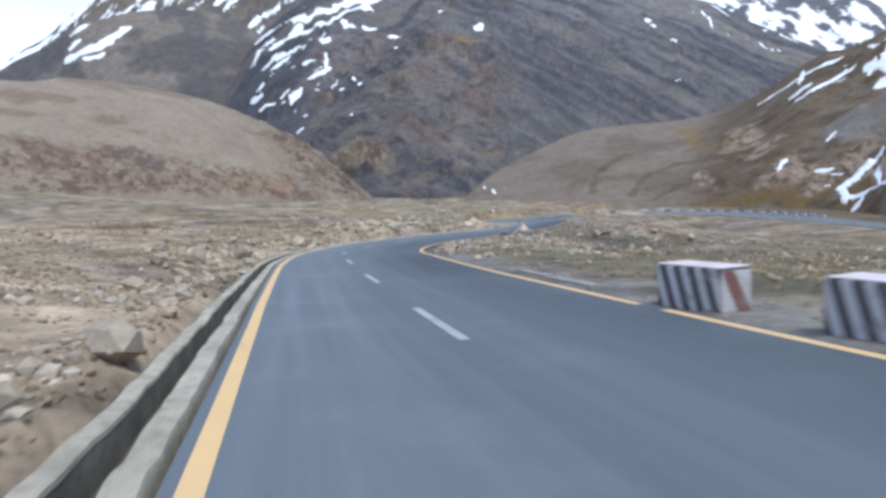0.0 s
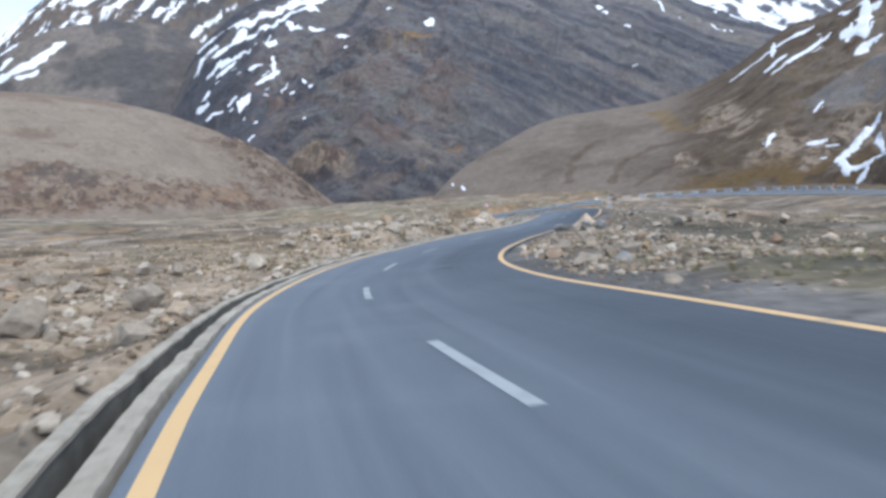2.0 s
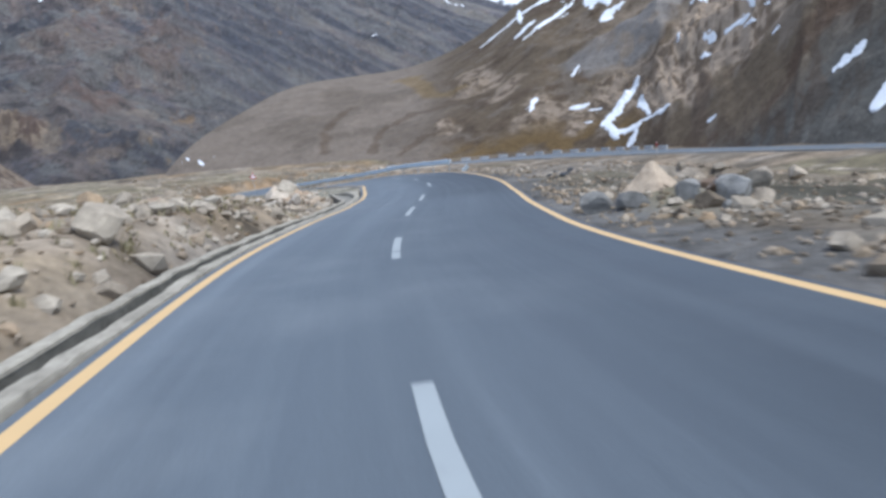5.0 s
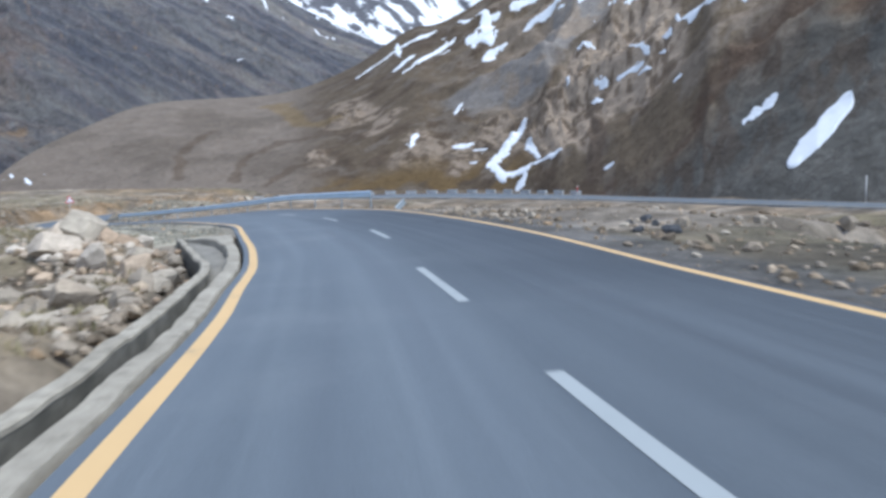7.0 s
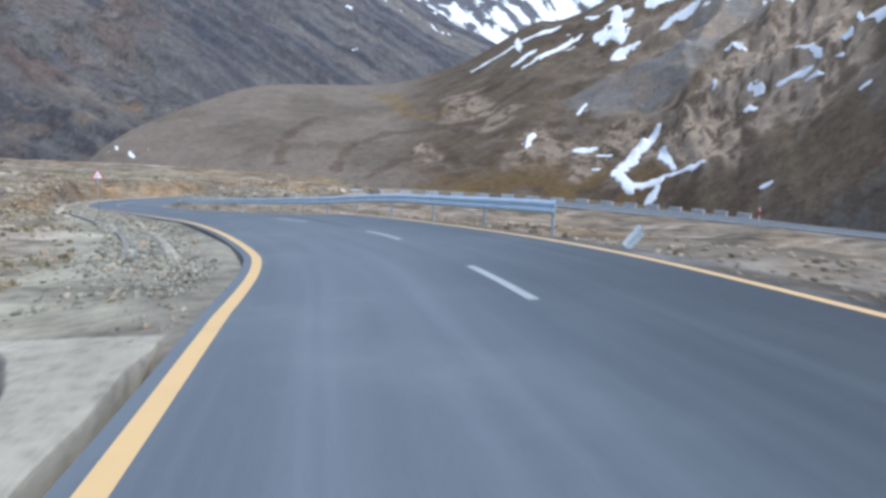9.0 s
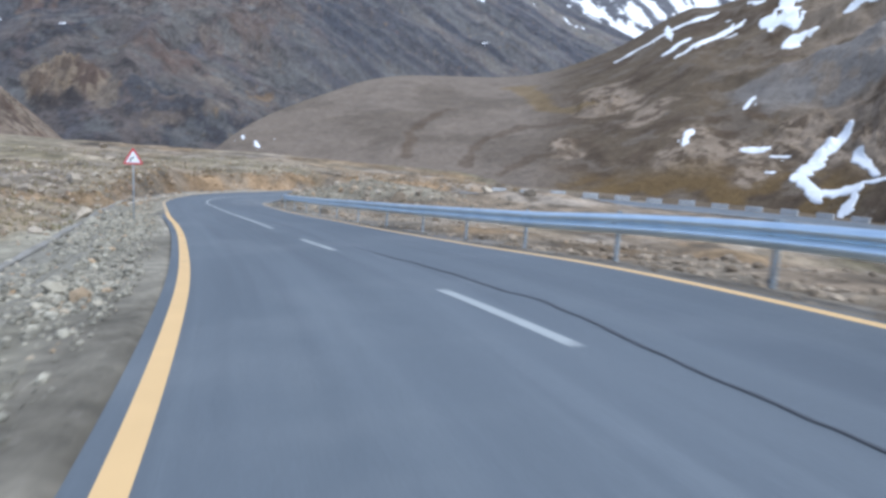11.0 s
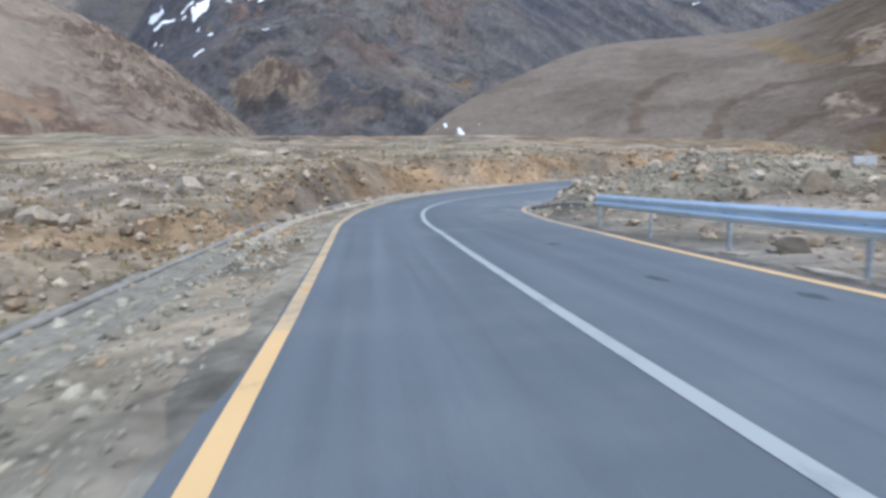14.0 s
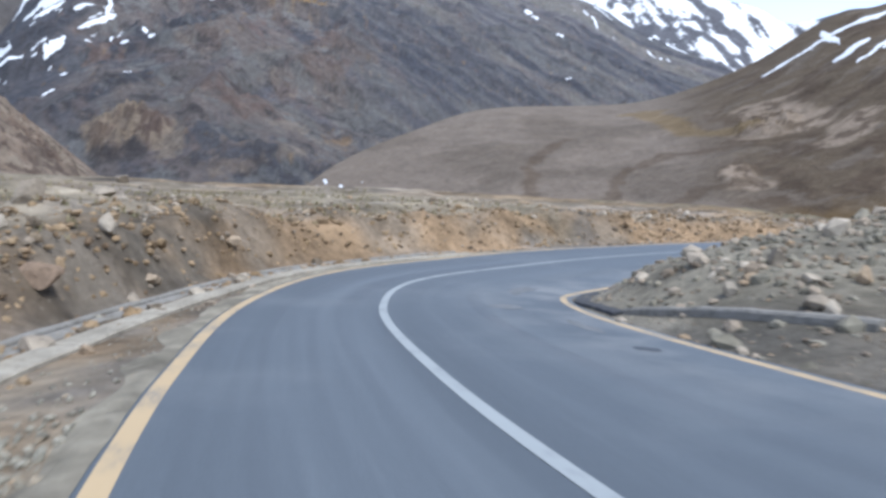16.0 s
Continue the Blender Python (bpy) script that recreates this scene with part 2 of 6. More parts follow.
ASPHALT = asphalt()
YELLOW = paint("yellow_paint", (0.64, 0.425, 0.2), wear=0.66)
DUSTY_YELLOW = paint("dusty_yellow_paint", (0.5, 0.365, 0.21), (0.22, 0.205, 0.18), wear=0.5)
WHITE = paint("white_paint", (0.32, 0.345, 0.35), wear=0.58)
CONCRETE = concrete("concrete", (0.4, 0.358, 0.29), (0.26, 0.23, 0.182))
# much darker than the kerb's concrete, for the drain's bed
DARK_CONCRETE = concrete("dark_concrete", (0.11, 0.1, 0.085), (0.055, 0.05, 0.042))
EARTH = tinted("dry_earth", 3.4, 0.22, contrast=0.76)
SLOPE = tinted("mountain_rock", 0.62, 1.3, contrast=0.36, pebbles=0.22, cracks=0.35)
SOFT_SLOPE = tinted("smooth_hill_soil", 0.5, 0.8, contrast=0.27, pebbles=0.25, cracks=0.15)
FAR_SLOPE = tinted("far_mountain_rock", 0.38, 3.0, contrast=0.5, pebbles=0.3, cracks=0.4)
STONE = stone("stone", (0.34, 0.276, 0.208), (0.24, 0.19, 0.139), (0.14, 0.108, 0.077), 1.6)
GREY_STONE = stone("grey_stone", (0.33, 0.305, 0.245), (0.245, 0.226, 0.18), (0.15, 0.138, 0.11), 1.8)
PALE_STONE = stone("pale_stone", (0.41, 0.352, 0.28), (0.335, 0.282, 0.22), (0.26, 0.214, 0.164), 1.2)
SNOW = snow_cover()
ZINC = zinc()


# ---- the road's line ----
# x, y of the centre of the road, down to the bend and back along the foot of the mountain
LINE = [(7.3, -18.9), (4.9, -9.2), (2.5, 0.6), (0.7, 8.1), (-1.1, 16.0), (-2.7, 23.8), (-4.2, 31.6), (-5.4, 39.3), (-5.6, 47.6),
        (-4.8, 55.2), (-3.1, 63.0), (-1.0, 70.3), (1.8, 77.6), (5.0, 85.0), (7.9, 92.7), (10.1, 100.7), (11.8, 108.5), (12.4, 116.8),
        (12.4, 125.0), (12.0, 133.1), (11.4, 141.1), (10.4, 149.4), (9.6, 157.4), (8.9, 165.1), (8.3, 172.5), (8.4, 180.0),
        (10.0, 186.2), (13.6, 190.2), (18.2, 193.2), (24.5, 195.8), (33.0, 198.4), (42.0, 200.0), (51.0, 199.0), (60.0, 194.0),
        (67.0, 186.0), (71.0, 175.0), (73.0, 160.0), (74.5, 140.0), (77.0, 120.0), (80.0, 95.0), (86.0, 55.0), (94.0, 15.0)]
# its height, and how far it leans (degrees, right side up), at the same places
RISE = [1.2, 0.6, 0, -0.49, -0.98, -1.47, -1.92, -2.4, -2.9, -3.28, -3.68, -4.03, -4.34, -4.65, -4.85, -5.03, -5.29, -5.64,
        -6.03, -6.61, -7.17, -7.7, -8.23, -8.7, -9.12, -9.48, -9.7, -9.72, -9.59, -9.4, -9.2, -9.1, -9.1, -9.1, -9.1, -9.1,
        -9.1, -9.1, -9.1, -9.1, -9.1, -9.1]
LEAN = [0, 0, 0, 0, 0, 0, 0, 0, -0.3, -0.5, -0.5, -0.5, -0.1, 0.5, 1.6, 2.3, 2.8, 3.0, 3.0, 1.8, 0.6, 0.2, 0, 0, -0.3, -1.0, -2.5, -3.5,
        -3.5, -2.5, -1.5, -0.5, 0, 0, 0, 0, 0, 0, 0, 0, 0, 0]
ROAD, RUN = spline([(*p, z, b) for p, z, b in zip(LINE, RISE, LEAN)], step=0.5)
TANGENT = np.gradient(ROAD[:, :2], axis=0)
TANGENT /= np.linalg.norm(TANGENT, axis=1)[:, None]
RIGHT = np.stack([TANGENT[:, 1], -TANGENT[:, 0]], 1)
HALF = 3.3          # centre to the yellow lines
EDGE = 3.5          # centre to the edge of the asphalt
RUN = RUN - RUN[np.argmin(((ROAD[:, :2] - (2.5, 0.6)) ** 2).sum(1))]   # metres from the place abreast of the start


def on_road(s, lat, up=0.0):
    """The place s metres along the road and lat metres to the right of its centre."""
    row = [np.interp(s, RUN, ROAD[:, k]) for k in range(4)]
    n = np.array([np.interp(s, RUN, RIGHT[:, k]) for k in (0, 1)])
    n /= np.linalg.norm(n)
    return np.array([row[0] + n[0] * lat, row[1] + n[1] * lat, row[2] + math.tan(radians(row[3])) * lat + up])


def road_frame(x, y):
    """For arrays of places: distance along the road, metres to its right, height of the road there; and the same blended over its whole course."""
    x, y = np.ravel(x), np.ravel(y)
    s, lat, z, blend = np.empty(len(x)), np.empty(len(x)), np.empty(len(x)), np.empty(len(x))
    px, py = ROAD[::2, 0], ROAD[::2, 1]
    zz = ROAD[::2, 2]
    for a in range(0, len(x), 4000):
        d2 = (x[a:a + 4000, None] - px) ** 2 + (y[a:a + 4000, None] - py) ** 2
        k = d2.argmin(1)
        dx, dy = x[a:a + 4000] - px[k], y[a:a + 4000] - py[k]
        t, n = TANGENT[::2][k], RIGHT[::2][k]
        along = dx * t[:, 0] + dy * t[:, 1]
        s[a:a + 4000] = RUN[::2][k] + along
        side = dx * n[:, 0] + dy * n[:, 1]
        lat[a:a + 4000] = np.where(side < 0, -1, 1) * np.sqrt(d2[np.arange(len(k)), k])
        slope = np.interp(s[a:a + 4000], RUN, np.gradient(ROAD[:, 2], RUN))
        near = zz[k] + along * slope * (np.abs(along) < 2)
        z[a:a + 4000] = near + np.tan(np.radians(ROAD[::2, 3][k])) * np.clip(side, -5, 5)
        w = 1.0 / (d2 + 4.0) ** 1.6
        blend[a:a + 4000] = (w * zz).sum(1) / w.sum(1)
    return s, lat, z, blend


def link(name, verts, faces, mat, smooth_faces=True):
    me = bpy.data.meshes.new(name)
    me.from_pydata([tuple(v) for v in verts], [], [tuple(int(i) for i in q) for q in faces])
    for m in (mat if isinstance(mat, (list, tuple)) else [mat]):
        me.materials.append(m)
    me.polygons.foreach_set("use_smooth", [smooth_faces] * len(me.polygons))
    me.update()
    return new(name, me)


def sheet_faces(rows, cols):
    i = np.arange((rows - 1) * (cols - 1))
    a = (i // (cols - 1)) * cols + i % (cols - 1)
    return np.stack([a, a + 1, a + cols + 1, a + cols], 1)


def ribbon(name, s0, s1, profile, mat, step=0.5, wobble=None, closed_ends=False):
    """A strip along the road with a cross-section of (lat, up) pairs."""
    ss = np.linspace(s0, s1, max(2, int((s1 - s0) / step) + 1))
    verts = []
    for s in ss:
        for k, (lat, up) in enumerate(profile):
            d = wobble(s, k) if wobble else (0, 0)
            verts.append(on_road(s, lat + d[0], up + d[1]))
    return verts, sheet_faces(len(ss), len(profile)), len(ss)


def paint_shift(s):
    """How far the painted centre line lies to the right of the middle."""
    return np.interp(s, [0, 9, 12.7, 19, 22.3, 28.5, 32, 38.4, 41.4, 48, 51, 60, 68, 72, 86, 90, 96.5, 100, 106, 110, 117, 119, 124.3, 127.6, 134.2, 138, 144, 152, 160, 170, 176, 182, 188],
                     [-0.3, -0.42, -0.42, -0.44, -0.52, -0.61, -0.71, -0.87, -0.9, -0.72, -0.66, -0.62, -0.38, -0.32, -0.53, -0.54, -0.12, 0.03, 0.05, 0.12, 0.42, 0.38, 0.04, -0.18, -0.41, -0.55, -0.62, -0.5, -0.52, -0.6, -0.68, -0.72, -0.75])


def half_left(s):
    return np.interp(s, [0, 6, 12, 18, 24, 30, 36, 42, 54, 61, 70, 83, 86.5, 89, 92, 95, 101, 106, 113, 120, 128, 136, 144, 152, 158, 164, 170, 176, 182, 194, 400],
                     [3.2, 3.16, 3.14, 3.17, 3.28, 3.35, 3.31, 3.27, 3.26, 3.25, 3.38, 3.45, 3.5, 3.56, 3.53, 3.6, 3.62, 3.53, 3.2, 3.2, 3.27, 3.37, 3.49, 3.45, 3.42, 3.45, 3.51, 3.53, 3.48, 3.42, 3.42])


def half_right(s):
    return np.interp(s, [0, 18, 30, 45, 60, 75, 88, 95, 110, 120, 128, 136, 144, 152, 164, 170, 176, 182, 194, 226, 236, 245, 262, 272, 280, 290, 400],
                     [3.22, 3.24, 3.2, 3.21, 3.26, 3.38, 3.26, 3.32, 3.42, 3.32, 3.2, 3.16, 3.25, 3.36, 3.37, 3.41, 3.5, 3.53, 3.48, 3.3, 6.6, 7.6, 7.8, 7.6, 5.6, 3.3, 3.3])


ROAD_SECTION = [(-EDGE, -0.3), (-EDGE, 0), (-HALF, 0.004), (-2.4, 0.014), (-1.6, 0.02), (-0.8, 0.026), (0, 0.03), (0.8, 0.026), (1.6, 0.02), (2.4, 0.014), (HALF, 0.004), (EDGE, 0), (EDGE, -0.3)]


def gutter_lat(s):
    """Where the shallow gutter beyond the shoulder lies."""
    return np.interp(s, [103, 120, 143, 150, 165, 177, 180.5, 183.5, 187, 197], [-5.0, -5.25, -6.0, -5.85, -5.9, -5.8, -5.42, -5.1, -4.87, -4.6])


# the stretch of the road with a concrete drain on its left
DRAIN = (-17.0, 105.0)


def drain_at(s):
    return smooth(-19, -17, s) * smooth(104.5, 102, s)


def tint(ob, rgb):
    """Mineral colours, with any painted shade or haze, one for each vertex."""
    a = ob.data.attributes.new("tint", "FLOAT_COLOR", "POINT")
    rgba = np.concatenate([np.clip(rgb, 0, 1), np.ones((len(rgb), 1))], 1).astype(np.float32)
    a.data.foreach_set("color", rgba.ravel())


def over(base, rgb, mask):
    """Lay a colour over another where the mask is 1."""
    mask = np.clip(mask, 0, 1)[..., None]
    return base * (1 - mask) + np.array(rgb) * mask


# ---- the ground ----
def graded(lo, hi, fine_lo, fine_hi, fine, grow=1.14):
    out = list(np.arange(fine_lo, fine_hi + 1e-6, fine))
    step = fine
    while out[-1] < hi:
        step *= grow
        out.append(out[-1] + step)
    step = fine
    while out[0] > lo:
        step *= grow
        out.insert(0, out[0] - step)
    return np.array(out)


def ground_height(x, y):
    """Height of the ground, level with the road's edge beside it, for arrays."""
    shape = np.shape(x)
    x, y = np.ravel(x).astype(float), np.ravel(y).astype(float)
    s, lat, zr, blend = road_frame(x, y)
    far = np.abs(lat)
    far = np.where((s > 225) & (lat > 0), np.maximum(far - (half_right(s) - HALF), 0), far)      # the lower road is broader at its bend
    upper = s < 172
    # the plain climbs to the left of the road that comes down, and dips to its right
    left = np.maximum(-lat - 9, 0)
    z = blend + np.where(upper & (lat < 0), (0.05 + 0.035 * smooth(40, 150, y)) * np.minimum(left, 130) - 0.35 * smooth(3.5, 5, far) * smooth(14, 7, far), 0)
    z += np.where(upper & (lat > 0) & (s < 95), -0.8 * smooth(6, 18, lat) * smooth(60, 20, lat), 0)
    z += np.where(upper & (lat > 0) & (s > 90), -1.1 * smooth(10, 24, lat) * smooth(168, 150, y) * smooth(72, 60, x), 0)
    # north of the bend: the terrace above the cut bank, then down to the river
    terrace = -7.75 + 0.025 * np.clip(y - 195, 0, 50) - 0.02 * np.clip(x, -40, 60) - 14 * smooth(243, 320, y + 0.25 * x)
    north = smooth(4.5, 7.4, far + 1.3 * fbm(x / 3.5, y / 3.5, 5, 5)) * smooth(66, 38, x) * smooth(166, 186, y + 0.25 * np.maximum(-x, 0))
    out_side = (lat < 0) & (s > 140) & (s < 228)
    z = np.where(out_side, z * (1 - north) + np.maximum(terrace, z - 3) * north, z)
    deep = smooth(205, 225, y) * smooth(66, 38, x)
    z = np.where(~out_side, z * (1 - deep) + terrace * deep, z)
    # beyond the lower road: the dip before the mountain's foot
    z = np.where((s > 228) & (lat < 0), z - 3.2 * smooth(5, 22, far), z)
    z += np.where((s > 228) & (lat > 0) & (y < 168), -1.1 * smooth(10, 24, lat) * smooth(168, 150, y) * smooth(72, 60, x), 0)
    # the mound inside the bend
    z += 2.1 * np.exp(-(((x - 20.5) / 7.5) ** 2 + ((y - 180) / 6.0) ** 2)) + 1.45 * np.exp(-(((x - 35) / 9.5) ** 2 + ((y - 183.5) / 6) ** 2))
    side = (lat < 0) & (s < 110)
    z += np.where(side, 1.2 * smooth(62, 70, s) * smooth(90, 81, s) * smooth(4.6, 6.5, far) * smooth(16, 10, far) - 0.35 * smooth(48, 34, s) * smooth(5.5, 8, far) * smooth(20, 12, far), 0)
    z += 0.75 * np.exp(-(((x - 1.2) / 1.9) ** 2 + ((y - 98.5) / 4.5) ** 2)) * smooth(-4.6, -6, lat)
    z += 0.45 * np.exp(-(((x - 6.0) / 1.9) ** 2 + ((y - 71.3) / 1.9) ** 2))          # round the pointed boulder
    # lumps and stones
    rough = smooth(3.9, 9.0, far)
    z += rough * (0.5 * fbm(x / 14, y / 14, 4, 11) + 0.24 * fbm(x / 2.6, y / 2.6, 4, 12)) + 5.0 * smooth(90, 500, far) * fbm(x / 90, y / 90, 4, 13)
    z += np.where(out_side, 0.55 * smooth(4.8, 5.8, far) * smooth(13, 9, far) * fbm(x / 1.5, y / 1.5, 4, 19), 0)
    # under the asphalt and the drain, and level with the edge beside them
    join = smooth(EDGE + 0.2, EDGE + 2.6, far)
    z = zr * (1 - join) + z * join - 0.04 - 0.25 * smooth(EDGE + 0.05, EDGE - 0.5, far)
    trough = np.where(lat < 0, smooth(112, 116, s) * smooth(198, 195, s), 0) * smooth(1.7, 0.75, np.abs(lat - gutter_lat(s)))
    z = z * (1 - trough) + (zr - 0.14) * trough
    z -= np.where(lat < 0, 0.8 * drain_at(s) * smooth(EDGE - 0.3, EDGE + 0.1, far) * smooth(5.2, 4.6, far - np.interp(s, [0, 92, 102, 104], [0, 0, 0.6, 0.7])), 0)
    return z.reshape(shape)


gx = graded(-2600, 2600, -66, 46, 0.55)
gy = graded(-400, 3200, -10, 230, 0.55)
GX, GY = np.meshgrid(gx, gy)
GZ = ground_height(GX, GY)
ground = link("ground", np.stack([GX.ravel(), GY.ravel(), GZ.ravel()], 1), sheet_faces(len(gy), len(gx)), EARTH)
s_g, lat_g, _, _ = road_frame(GX, GY)
x, y, far = GX.ravel(), GY.ravel(), np.abs(lat_g)
col = np.tile((0.238, 0.184, 0.132), (len(x), 1))
col = over(col, (0.165, 0.137, 0.106), smooth(-0.1, 0.35, fbm(x / 9, y / 9, 5, 31)))
col = over(col, (0.165, 0.144, 0.088), 0.75 * (1 - 0.6 * (lat_g < 0) * smooth(105, 90, s_g)) * smooth(-0.05, 0.2, fbm(x / 26, y / 26, 5, 32)))           # dry grass
col = over(col, (0.3, 0.255, 0.21), 0.8 * smooth(0.1, 0.4, fbm(x / 4, y / 4, 4, 33)))               # gravel
col = over(col, (0.25, 0.165, 0.09), 0.7 * smooth(0.22, 0.42, fbm(x / 12 + 40, y / 12, 4, 34)))       # rusty soil
col = over(col, (0.17, 0.16, 0.148), smooth(EDGE + 2.6, EDGE + 1.2, far + 0.7 * fbm(x / 2, y / 2, 3, 35)) * (1 - 0.5 * (lat_g < 0)))   # grey chippings along the asphalt
col = over(col, (0.1, 0.08, 0.06), 0.8 * smooth(0.12, 0.3, fbm(x / 1.7, y / 1.7, 4, 38)))              # dark soil between the stones
col = over(col, (0.325, 0.258, 0.19), 0.9 * (lat_g < 0) * smooth(76, 60, s_g) * smooth(EDGE + 0.8, EDGE + 1.6, far) * smooth(60, 35, far) * smooth(-0.45, 0.05, fbm(x / 3, y / 3, 5, 48)))     # pale dusty soil above the drain
flat = (lat_g > 0) & (s_g < 150)
col = over(col, (0.086, 0.08, 0.058), 0.85 * flat * smooth(100, 84, s_g) * np.where(s_g > 76, smooth(4.2, 5.5, far), smooth(5, 9, far)) * smooth(-0.3, 0.2, fbm(x / 16, y / 16, 4, 36)))
col = over(col, (0.105, 0.088, 0.07), 0.4 * flat * smooth(40, 55, s_g) * smooth(112, 104, s_g) * smooth(13, 9, far) * smooth(-0.2, 0.15, fbm(x / 2.5, y / 2.5, 4, 39)))
col = over(col, (0.275, 0.23, 0.165), 0.65 * (lat_g < 0) * smooth(108, 118, s_g) * smooth(230, 200, s_g) * smooth(7, 8.5, far) * smooth(-0.3, 0.1, fbm(x / 5, y / 5, 5, 40)))
col = over(col, (0.27, 0.24, 0.2), 0.75 * flat * smooth(36, 44, s_g) * smooth(84, 70, s_g) * smooth(5.2, 6.5, far) * smooth(16, 11, far) * smooth(-0.35, 0.05, fbm(x / 4, y / 4, 5, 49)))     # pale dug soil
col = over(col, (0.135, 0.128, 0.12), 0.8 * flat * smooth(25, 40, s_g) * smooth(110, 100, s_g) * smooth(5.2, 4.5, far + 0.5 * fbm(x / 2, y / 2, 3, 50)))     # dark chippings
shoulder = (lat_g < 0) * smooth(103, 108, s_g) * smooth(176, 168, s_g) * smooth(EDGE + 4.5, EDGE + 3.4, far)
col = over(col, (0.31, 0.28, 0.225), 0.9 * shoulder)
col = over(col, (0.3, 0.274, 0.212), 0.9 * shoulder * smooth(4.4, 4.9, far + 0.25 * fbm(x / 1.2, y / 1.2, 3, 51)))     # grey-green gravel outside the dusty strip
col = over(col, (0.31, 0.245, 0.172), 0.8 * (lat_g < 0) * smooth(150, 160, s_g) * smooth(196, 188, s_g) * smooth(EDGE + 2.2, EDGE + 1.6, far) * smooth(-0.3, 0.1, fbm(x / 1.5, y / 1.5, 3, 45)))
cut = (lat_g < 0) * smooth(158, 168, s_g) * smooth(232, 215, s_g) * smooth(EDGE + 0.6, EDGE + 1.2, far) * smooth(EDGE + 5.0, EDGE + 3.0, far)
col = over(col, (0.27, 0.182, 0.108), 0.95 * cut * smooth(-0.3, 0.1, fbm(x / 3, y / 3, 5, 37)))     # fresh soil of the cut bank
col = over(col, (0.225, 0.193, 0.15), 0.6 * (lat_g > 0) * smooth(108, 116, s_g) * smooth(166, 160, s_g) * smooth(18, 12, far) * smooth(-0.3, 0.1, fbm(x / 3, y / 3, 4, 53)))     # pale rubble behind the barrier
col = over(col, (0.21, 0.187, 0.152), 0.75 * (lat_g > 0) * smooth(160, 168, s_g) * smooth(205, 196, s_g) * smooth(12, 8, far))
col = over(col, (0.11, 0.082, 0.055), 0.85 * (lat_g < 0) * smooth(232, 240, s_g) * smooth(4.5, 6, far))     # brown foot of the mountain
heap = np.exp(-(((x - 19.5) / 7.5) ** 2 + ((y - 179.5) / 5.5) ** 2))
col = over(col, (0.21, 0.186, 0.143), smooth(0.2, 0.5, heap))
col = col * (1 + 0.4 * fbm(x / 1.4, y / 1.4, 4, 42) + 0.5 * fbm(x / 5, y / 5, 3, 43))[:, None]            # patchy grit
col = col * (1 + np.array((0.02, 0.0, -0.03)) * ((lat_g < 0) * smooth(112, 100, s_g) * smooth(70, 40, far))[:, None])
tint(ground, col)
tagged(ground, "dry brown stony valley floor beside the road", "ground", kind="structure")

def widen(s, lat):
    """Sideways stretch of the road's cross-section where its lanes are wider."""
    return float(lat / HALF * ((half_left(s) if lat < 0 else half_right(s)) - HALF))


v, q, n = ribbon("road", RUN[0] + 0.1, RUN[-1] - 0.1, ROAD_SECTION, ASPHALT, wobble=lambda s, k: (widen(s, ROAD_SECTION[k][0]) - (0.04 * float(smooth(104, 108, s) * smooth(156, 150, s)) if k < 2 else 0), 0))
road = link("road", v, q, ASPHALT)
ss = np.repeat(np.linspace(RUN[0] + 0.1, RUN[-1] - 0.1, n), len(ROAD_SECTION))
across = np.tile([p[0] for p in ROAD_SECTION], n)
lane = road.data.attributes.new("lane", "FLOAT_VECTOR", "POINT")
lane.data.foreach_set("vector", np.stack([ss, across, 0 * ss], 1).astype(np.float32).ravel())
road.data.set_sharp_from_angle(angle=radians(30))
tagged(road, "worn grey-blue asphalt road winding down the valley", "road", kind="structure")


DASHES = [(-10.6, -7.6), (-0.5, 2.5), (8.95, 12.75), (18.9, 22.35), (28.5, 32.05), (38.4, 41.4), (47.85, 51.2), (57.8, 61.15), (68.4, 72.0), (78.2, 82.2),
          (85.95, 89.9), (96.6, 99.9), (106.0, 109.5), (115.2, 118.4), (124.25, 127.6), (134.2, 137.95)]


def stripe(name, s0, s1, lat, width, mat, up=0.006):
    """A painted line: lat 0 follows the shifted middle, others keep their distance."""
    crown = 0.026 * max(0.0, 1 - abs(lat) / HALF)
    shift = (lambda s, k: (paint_shift(s), 0)) if lat == 0 else (lambda s, k: (widen(s, lat), 0))
    v, q, n = ribbon(name, s0, s1, [(lat - width / 2, crown + up), (lat + width / 2, crown + up)], mat, wobble=shift)
    return link(name, v, q, mat)


for side, s, e in ((-1, RUN[0] + 0.2, 157.0), (1, RUN[0] + 0.2, 10.7), (1, 11.6, 168.0)):
    tagged(stripe("edge_line", s, e, side * HALF, 0.175, YELLOW), "yellow painted edge line on the asphalt", "road marking", kind="structure")
for side, s in ((-1, 157.0), (1, 168.0)):
    tagged(stripe("edge_line", s, RUN[-1] - 0.2, side * HALF, 0.175, DUSTY_YELLOW), "dusty, worn yellow edge line on the asphalt", "road marking", kind="structure")
for s, e in DASHES:
    tagged(stripe("centre_dash", s, e, 0, 0.15, WHITE), "short white painted centre dash on asphalt", "road marking", group="centre dashes", kind="structure")
tagged(stripe("centre_line", 143.4, RUN[-1] - 1, 0, 0.16, WHITE), "solid white painted centre line", "road marking", kind="structure")


